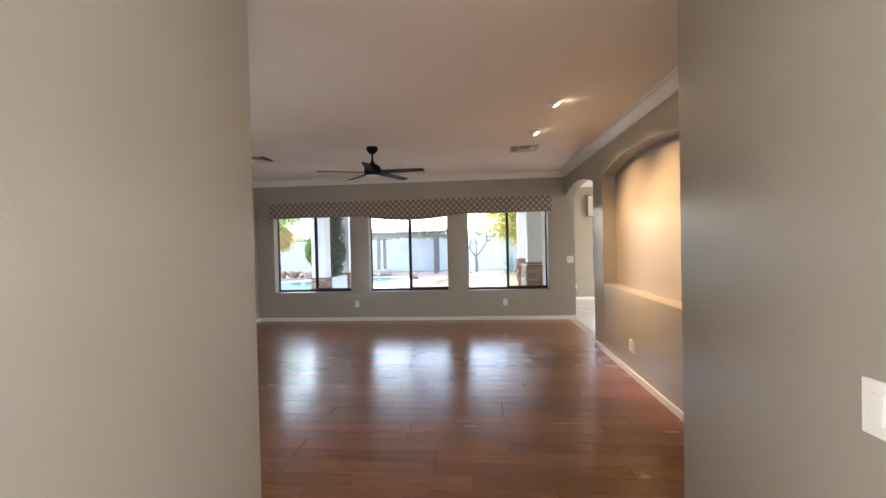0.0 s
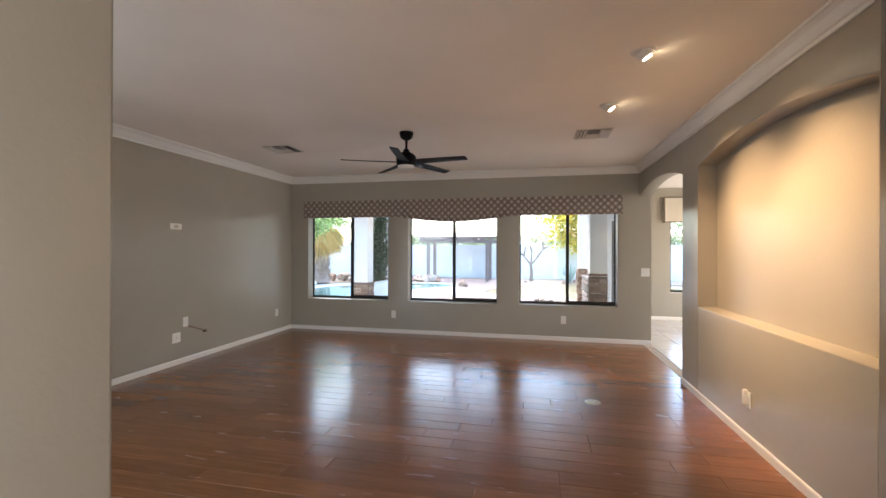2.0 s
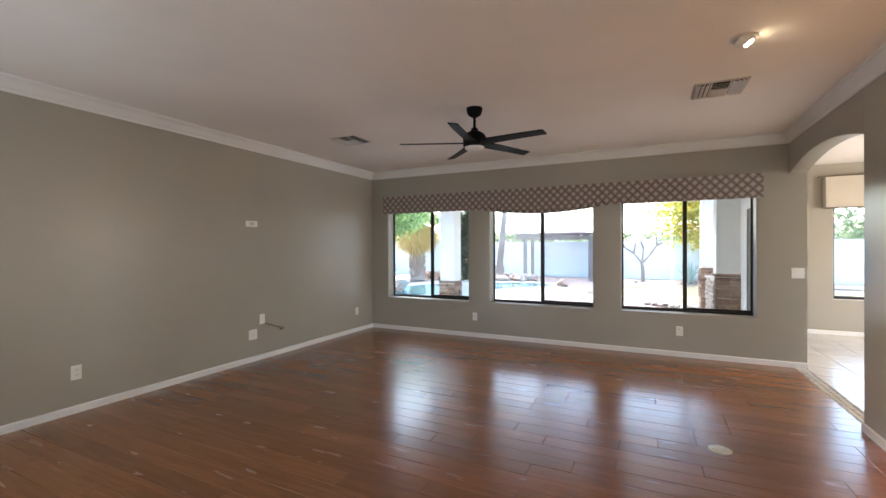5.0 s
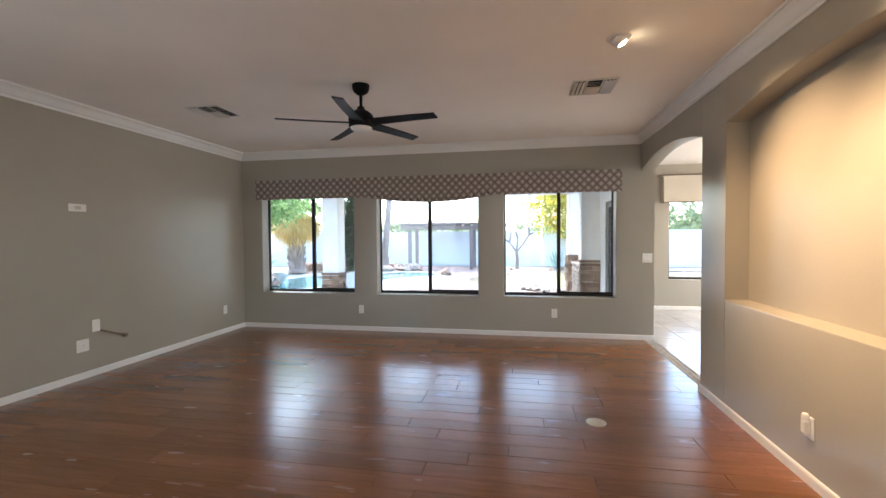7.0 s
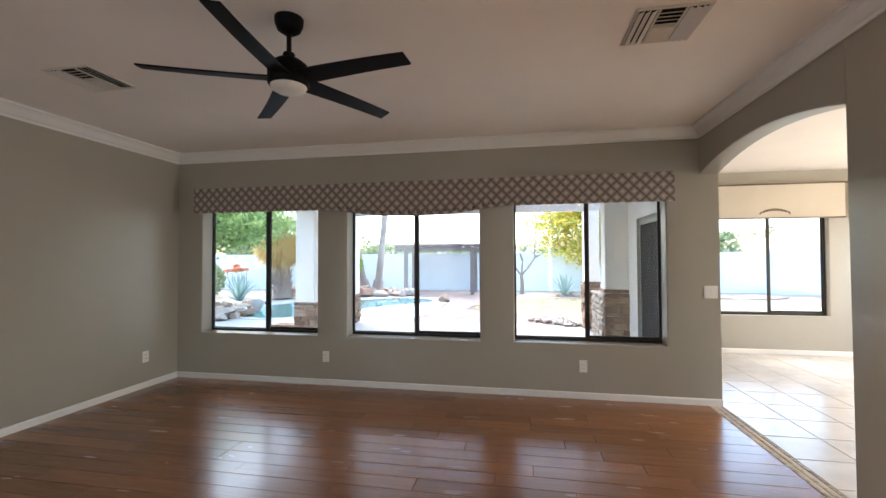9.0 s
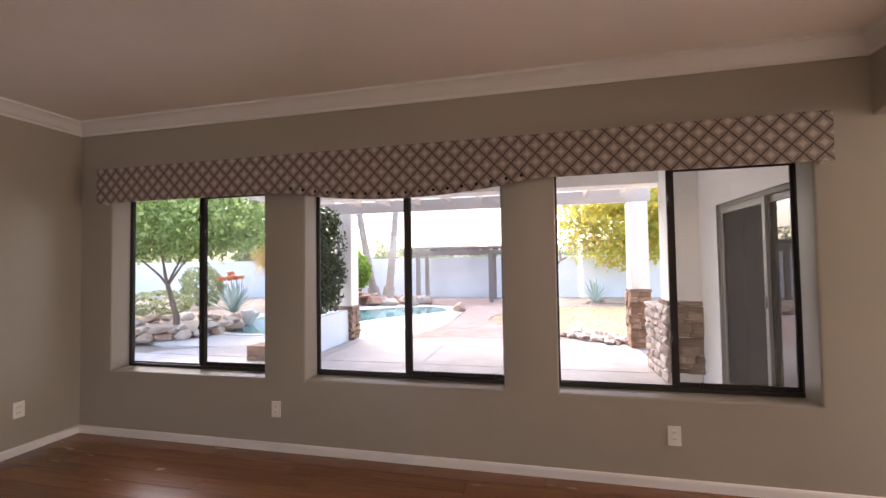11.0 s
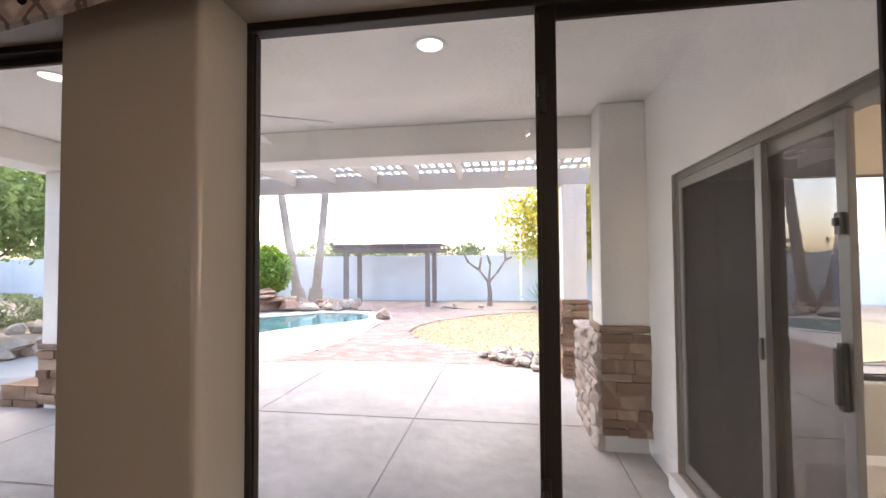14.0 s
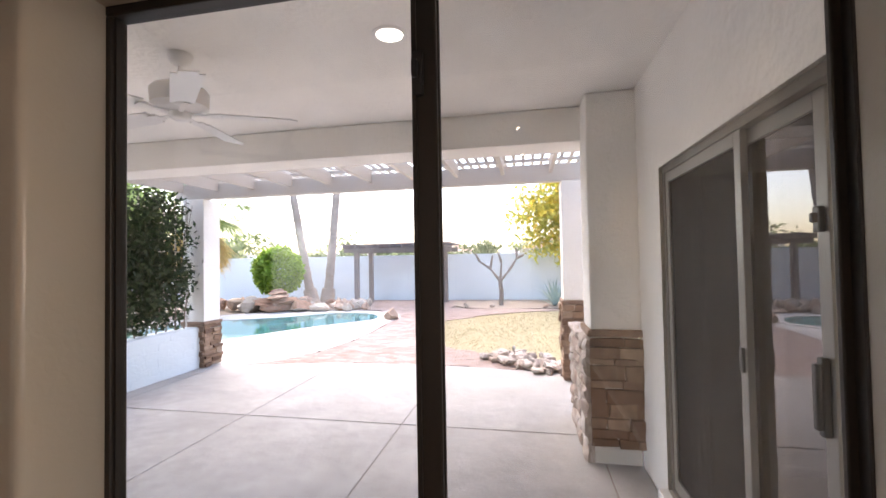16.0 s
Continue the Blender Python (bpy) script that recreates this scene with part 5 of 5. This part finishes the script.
def skirted_palm(x, y):
    ob = thing("palm_tree", "stout fan palm with a skirt of dry yellow fronds", "palm", (x, y, -0.1))
    bm = bmesh.new()
    lathe(bm, [(0.40, 0.0), (0.34, 0.25), (0.31, 0.8), (0.29, 1.7), (0.27, 2.6), (0.24, 3.2)], sides=20)
    part("trunk", bm, PALMBARK, ob, smooth=50)
    rg = np.random.default_rng(5)
    for k in range(130):
        az, z = rg.random() * 6.283, rg.uniform(0.1, 1.7)
        bm = bmesh.new()
        box(bm, -0.05, 0.05, -0.015, 0.015, 0.0, 0.20)
        for v in bm.verts:
            if v.co.z > 0.1:
                v.co.x *= 0.5
        bmesh.ops.transform(bm, matrix=Matrix.Translation((0.315 * math.cos(az), 0.315 * math.sin(az), z)) @ Matrix.Rotation(az - math.pi / 2, 4, "Z") @ Matrix.Rotation(radians(-28), 4, "X"), verts=bm.verts)
        part("boot", bm, PALMBARK, ob, "broken frond stub")
    fan_fronds(ob, (0, 0, 3.0), rg, 190, 1.75, SKIRT, (-1.38, -0.72), "skirt")
    fan_fronds(ob, (0, 0, 3.4), rg, 80, 2.3, LEAFPALM, (-0.55, 1.2), "frond")
    return ob


skirted_palm(-9.25, 19.3)


def leafy_tree(name, at, height, r, crown, size, count, leaf, mat, bark, seed, label, flat=1.0):
    ob = thing(name, label, "tree", at)
    rg = np.random.default_rng(seed)
    bm = bmesh.new()
    limb_tree(bm, rg, (0, 0, 0), height, r, 0.75)
    part("trunk", bm, bark, ob, smooth=60)
    f = leaves(rg, crown, size, count, leaf, "crown", mat, 0.25, flat)
    f.parent = ob
    return ob


leafy_tree("tree", (3.4, 22.6, -0.1), 1.4, 0.13, (0, 0, 3.1), (2.6, 1.3, 1.65), 12500, 0.095, LEAFYELLOW, BARK, 21, "spreading tree with yellow-green autumn leaves")
leafy_tree("tree", (-8.3, 13.6, -0.1), 1.15, 0.085, (-0.1, 0, 2.7), (2.5, 2.3, 0.95), 22000, 0.066, LEAF, BARK, 22, "low spreading green mesquite tree")


def bare_tree():
    ob = thing("bare_tree", "small pruned leafless tree with a whitewashed trunk", "tree", (0.30, 22.0, -0.1))
    rg = np.random.default_rng(31)
    bm = bmesh.new()
    part("trunk", rod(rod(bm, (0, 0, 0), (0.02, 0, 0.45), 0.09, 0.075), (0.02, 0, 0.45), (-0.02, 0, 0.85), 0.075, 0.065), PALEBARK, ob, "pale trunk", 60)
    bm = bmesh.new()
    limb = [((-0.02, 0, 0.82), (-0.45, 0, 1.25)), ((-0.45, 0, 1.25), (-0.95, 0.1, 1.5)), ((-0.45, 0, 1.25), (-0.35, 0, 1.7)), ((-0.02, 0, 0.82), (0.05, 0.1, 1.45)), ((0.05, 0.1, 1.45), (-0.1, 0.1, 1.8)), ((-0.02, 0, 0.82), (0.35, 0, 1.15)), ((0.35, 0, 1.15), (0.75, 0, 1.6)), ((0.75, 0, 1.6), (0.72, 0, 1.95)), ((0.75, 0, 1.6), (1.05, 0, 1.7)), ((-0.95, 0.1, 1.5), (-1.15, 0.1, 1.78))]
    for a, b in limb:
        rod(bm, (a[0] * 0.75, a[1], a[2]), (b[0] * 0.75, b[1], b[2]), 0.050, 0.028, 8)
    part("limbs", bm, PALEBARK, ob, "brown cut limbs", 60)


bare_tree()


def rosette(at, count, length, width, mat, label, seed, up=(0.25, 1.45)):
    ob = thing("agave", label, "agave", at)
    rg = np.random.default_rng(seed)
    for k in range(count):
        az, el = k * 2.39996, up[0] + (up[1] - up[0]) * (k / count) ** 0.8
        verts, faces = [], []
        n = 6
        for i in range(n + 1):
            s = i / n
            r, z = length * s * math.cos(el), length * s * math.sin(el) - 0.10 * length * s * s * math.cos(el)
            w = width * (1 - s) ** 0.6 * (0.75 + 0.5 * s)
            for side, lift in ((-1, 0.25), (0, 0.0), (1, 0.25)):
                verts.append((r * math.cos(az) - side * w * math.sin(az), r * math.sin(az) + side * w * math.cos(az), z + lift * w))
        for i in range(n):
            for j in range(2):
                a = i * 3 + j
                faces.append((a, a + 1, a + 4, a + 3))
        leaf = raw_mesh("leaf", verts, faces, mat)
        leaf.parent = ob
    return ob


rosette((2.05, 21.8, -0.08), 26, 0.95, 0.06, AGAVE, "blue-green spiky agave in the gravel bed", 1)
ag = rosette((-9.2, 16.6, 0.0), 36, 1.0, 0.08, AGAVE, "large blue-green agave with orange flower spikes", 2)
bm = bmesh.new()
for k in range(5):
    rod(bm, (0.1 * k - 0.3, 0.05 * k, 0.3), (0.16 * k - 0.5, 0.05 * k, 1.05), 0.014, 0.01, 6)
part("flower_stalk", bm, PALEBARK, ag, "thin flower stalks")
fl = leaves(np.random.default_rng(3), (-0.2, 0.1, 1.1), (0.42, 0.25, 0.16), 420, 0.05, "flowers", FLOWER, 0.1)
fl.parent = ag


def round_bush(at, r, count, mat, label, seed, leaf=0.06, squash=1.0):
    ob = thing("bush", label, "bush", at)
    rg = np.random.default_rng(seed)
    bm = bmesh.new()
    limb_tree(bm, rg, (0, 0, -0.35), 0.3, 0.05, 0.8)
    part("stem", bm, BARK, ob)
    f = leaves(rg, (0, 0, r * squash), (r, r, r * squash), count, leaf, "foliage", mat, 0.80, clump=7, loose=0.05)
    f.parent = ob
    return ob


round_bush((-7.5, 21.2, 0.36), 0.83, 7000, LEAFBUSH, "round clipped bright green bush", 41, 0.085)
round_bush((-11.8, 16.4, -0.1), 0.95, 3000, FARLEAF, "low grey-green desert shrub", 44, 0.05, 0.42)
round_bush((-12.5, 19.0, -0.1), 0.7, 2200, FARLEAF, "loose grey-green desert shrub", 42)
round_bush((-14.0, 20.5, -0.1), 0.8, 2200, FARLEAF, "loose grey-green desert shrub", 43)


def yard_pergola():
    ob = thing("garden_pergola", "dark grey-brown timber pergola with four posts", "pergola", (0, 0, 0))
    for x in (-4.70, -1.78):
        for y in (21.6, 23.0):
            part("post", new_box(x - 0.075, x + 0.075, y - 0.075, y + 0.075, -0.12, 1.86, 0.006), PERGWOOD, ob)
    for y in (21.6, 23.0):
        for dy in (-0.10, 0.077):
            part("beam", new_box(-5.15, -1.32, y + dy, y + dy + 0.023, 1.78, 1.93), PERGWOOD, ob)
    x = -5.0
    while x < -1.4:
        part("rafter", new_box(x - 0.02, x + 0.02, 21.1, 23.5, 1.931, 2.03), PERGWOOD, ob)
        x += 0.42
    y = 21.2
    while y < 23.5:
        part("slat", new_box(-5.2, -1.28, y, y + 0.04, 2.032, 2.065), PERGWOOD, ob)
        y += 0.13


yard_pergola()


def ring_planter():
    """A ring of rough rocks round the tree."""
    ob = thing("stone_planter", "low ring of rough reddish rocks around a tree", "planter", (-8.3, 13.6, -0.06))
    rg = np.random.default_rng(9)
    for row in range(2):
        n = 22 - 4 * row
        for k in range(n):
            a = 2 * math.pi * (k + 0.5 * row + 0.3 * rg.random()) / n
            bm = bmesh.new()
            bmesh.ops.create_icosphere(bm, subdivisions=2, radius=1.1)
            for _ in range(9):
                way, cut = Vector(rg.normal(size=3)).normalized(), rg.uniform(0.55, 0.85)
                for v in bm.verts:
                    v.co -= way * max(0.0, v.co.dot(way) - cut)
            size = (0.13 + 0.10 * rg.random(), 0.13 + 0.05 * rg.random(), 0.08 + 0.05 * rg.random())
            bmesh.ops.transform(bm, matrix=Matrix.Rotation(a, 4, "Z") @ Matrix.Translation((0, -1.28 + 0.06 * rg.normal() + 0.1 * row, 0.06 + 0.14 * row)) @ Matrix.Diagonal((*size, 1)), verts=bm.verts)
            part("stone", bm, BOULDER, ob, smooth=28)
    part("soil", lathe(bmesh.new(), [(1.18, 0.0), (1.18, 0.10), (0.05, 0.16)], sides=32), GRAVEL, ob, "dry soil")


ring_planter()
boulder((-7.35, 14.9, 0.18), (0.28, 0.26, 0.24), 77, "smooth pale round boulder", mat=DECK)

# ---- distance ----
rgd = np.random.default_rng(9)
for k, (x, y, z, r) in enumerate(((-2, 44, 1.8, 2.2), (-9, 46, 1.7, 2.4), (-14, 42, 2.2, 2.6), (3, 48, 1.9, 2.5), (9, 40, 2.4, 2.6), (-24, 40, 2.5, 3.0), (14, 36, 2.6, 2.5), (-30, 34, 2.8, 3.0), (-19, 30, 2.6, 2.4))):
    ob = thing("tree", "distant green tree behind the wall", "tree", (x, y, -0.1), "distant trees")
    part("trunk", rod(bmesh.new(), (0, 0, 0), (0, 0, z), 0.16, 0.1, 8), BARK, ob)
    f = leaves(rgd, (0, 0, z), (r * 1.5, r, r * 0.55), 1500, 0.20, "crown", FARLEAF, 0.2)
    f.parent = ob


def far_house(x, y, w, h):
    ob = thing("house", "low tan stucco house with a clay tile roof beyond the wall", "house", (x, y, -0.1), "far houses")
    part("wall", new_box(-w / 2, w / 2, 0, 9, 0, h), STUCCO, ob)
    bm = bmesh.new()
    v = [bm.verts.new(p) for p in ((-w / 2 - 0.5, -0.5, h), (w / 2 + 0.5, -0.5, h), (w / 2 + 0.5, 9.5, h), (-w / 2 - 0.5, 9.5, h), (-w / 4, 4.5, h + 1.5), (w / 4, 4.5, h + 1.5))]
    for f in ((0, 1, 5, 4), (1, 2, 5), (2, 3, 4, 5), (3, 0, 4), (0, 3, 2, 1)):
        bm.faces.new([v[i] for i in f])
    part("roof", bm, ROOFTILE, ob, "brown tile roof")


far_house(7.5, 52, 14, 2.6)
far_house(-13, 60, 16, 2.6)
bm = bmesh.new()
prev = None
for k in range(61):
    x = -900 + 30 * k
    zt = 26 + 22 * noise.noise(Vector((x * 0.006, 0.3, 0))) + 8 * noise.noise(Vector((x * 0.03, 2.0, 0)))
    cur = (bm.verts.new((x, 1100, -2)), bm.verts.new((x, 1180, max(3, zt))))
    if prev:
        bm.faces.new((prev[0], cur[0], cur[1], prev[1]))
    prev = cur
structure("backdrop", bm, HILL, "faint low desert hills", "hills")

# ---- lawn blades ----
rgl = np.random.default_rng(2)
p = np.c_[rgl.uniform(-1.5, 6.0, 26000), rgl.uniform(14.2, 21.6, 26000)]
p = p[[inside(q, LAWN) for q in p]]
n = len(p)
az, ln = rgl.random(n) * 6.283, 0.018 + 0.022 * rgl.random(n)
base = np.c_[p, np.full(n, PATIO - 0.02)]
d = np.c_[np.cos(az), np.sin(az), np.zeros(n)] * 0.006
tip = base + np.c_[rgl.normal(size=(n, 2)) * 0.02, ln]
verts = np.stack([base - d, base + d, tip], 1).reshape(-1, 3)
tagged(raw_mesh("grass", verts.tolist(), np.arange(3 * n).reshape(-1, 3).tolist(), BLADES), "dry yellow-green grass blades", "grass", "", "stuff")


# ---- pieces of the floors ----
def shared_box(name, sx, sy, sz, mat, bevel, tops=()):
    bm = new_box(-sx / 2, sx / 2, -sy / 2, sy / 2, -sz, 0.0)
    if bevel:
        bmesh.ops.bevel(bm, geom=[e for e in bm.edges if all(abs(v.co.z) < 1e-6 for v in e.verts)], offset=bevel, segments=1, affect="EDGES")
    me = bpy.data.meshes.new(name)
    bm.to_mesh(me)
    bm.free()
    me.materials.append(mat)
    return me


PW = 0.153
plank_meshes = {}


def lay_planks(parent_name, x0, x1, y0, y1, seed):
    rg = random.Random(seed)
    parent = bpy.data.objects[parent_name]
    rows = int(round((y1 - y0) / PW))
    pw = (y1 - y0) / rows
    for r in range(rows):
        x = x0 - rg.choice((0.0, 0.25, 0.5, 0.75, 1.0))
        while x < x1 - 0.01:
            ln = rg.choice((0.75, 1.0, 1.25, 1.5))
            a, b = max(x, x0), min(x + ln, x1)
            if b - a > 0.05:
                key = (parent_name, round(b - a, 2))
                if key not in plank_meshes:
                    plank_meshes[key] = shared_box("plank", round(b - a, 2) - 0.0008, pw - 0.0012, 0.011, WOOD, 0.0022)
                ob = new("plank", plank_meshes[key])
                ob.location = ((a + b) / 2, y0 + (r + 0.5) * pw, rg.uniform(-0.0006, 0.0006))
                ob.rotation_euler = (rg.uniform(-0.0015, 0.0015), rg.uniform(-0.0006, 0.0006), 0)
                ob.parent = parent
            x += ln


lay_planks("floor", XL, 2.058, YN, YF, 11)
lay_planks("floor_hall", HL - 1.6, HR, HY, YN, 12)

tile_me = shared_box("tile", 0.402, 0.402, 0.008, TILE, 0.003)
parent = bpy.data.objects["floor_nook"]
for i in range(13):
    for j in range(22):
        x, y = 2.18 + 0.2045 + 0.409 * i, NY - 0.205 - 0.409 * j
        if x > NXE - 0.1 or y < NYS + 0.1:
            continue
        t = new("tile", tile_me)
        t.location = (x, y, 0.0)
        t.parent = parent

# clay pavers on their bed
paver_me = shared_box("paver", 0.196, 0.096, 0.04, PAVER, 0.004)
pav = bpy.data.objects["paver_bed"]
verts, faces = [], []
rgp = random.Random(4)
count = 0
POOLDECK = [(-3.45, 13.3), (-2.75, 13.8), (-2.42, 14.6), (-2.22, 15.85), (-2.3, 17.6), (-2.4, 19.2), (-3.6, 20.2), (-6.3, 20.5), (-6.3, 12)]
y, r = 12.62, 0
while y < 23.8:
    x = -6.1 + (0.1 if r % 2 else 0)
    while x < 8.5:
        keep = y > far_edge(x) + 0.03 and not inside((x, y), LAWN) and not inside((x, y), POOLDECK) and not (y > 21.0 and x > -1.2) and not (x > 2.3 and y < 14.7) and (x > -3.3 or y > 20.5) and not (x > 1.4 and y < 13.6)
        if keep:
            if y < 16.2 and count < 300 and -2.2 < x < 0.2:
                o = new("paver", paver_me)
                o.location = (x, y, PATIO - 0.006)
                o.parent = pav
                count += 1
            else:
                i = len(verts)
                a, b, c, d, z = x - 0.097, x + 0.097, y - 0.047, y + 0.047, PATIO - 0.006 + rgp.uniform(-0.002, 0.001)
                verts += [(a, c, z), (b, c, z), (b, d, z), (a, d, z), (a, c, z - 0.03), (b, c, z - 0.03), (b, d, z - 0.03), (a, d, z - 0.03)]
                faces += [(i, i + 1, i + 2, i + 3), (i, i + 4, i + 5, i + 1), (i + 1, i + 5, i + 6, i + 2), (i + 2, i + 6, i + 7, i + 3), (i + 3, i + 7, i + 4, i)]
        x += 0.2
    y += 0.1
    r += 1
rest = tagged(raw_mesh("pavers", verts, faces, PAVER), "", "", "", "stuff")
rest.parent = pav
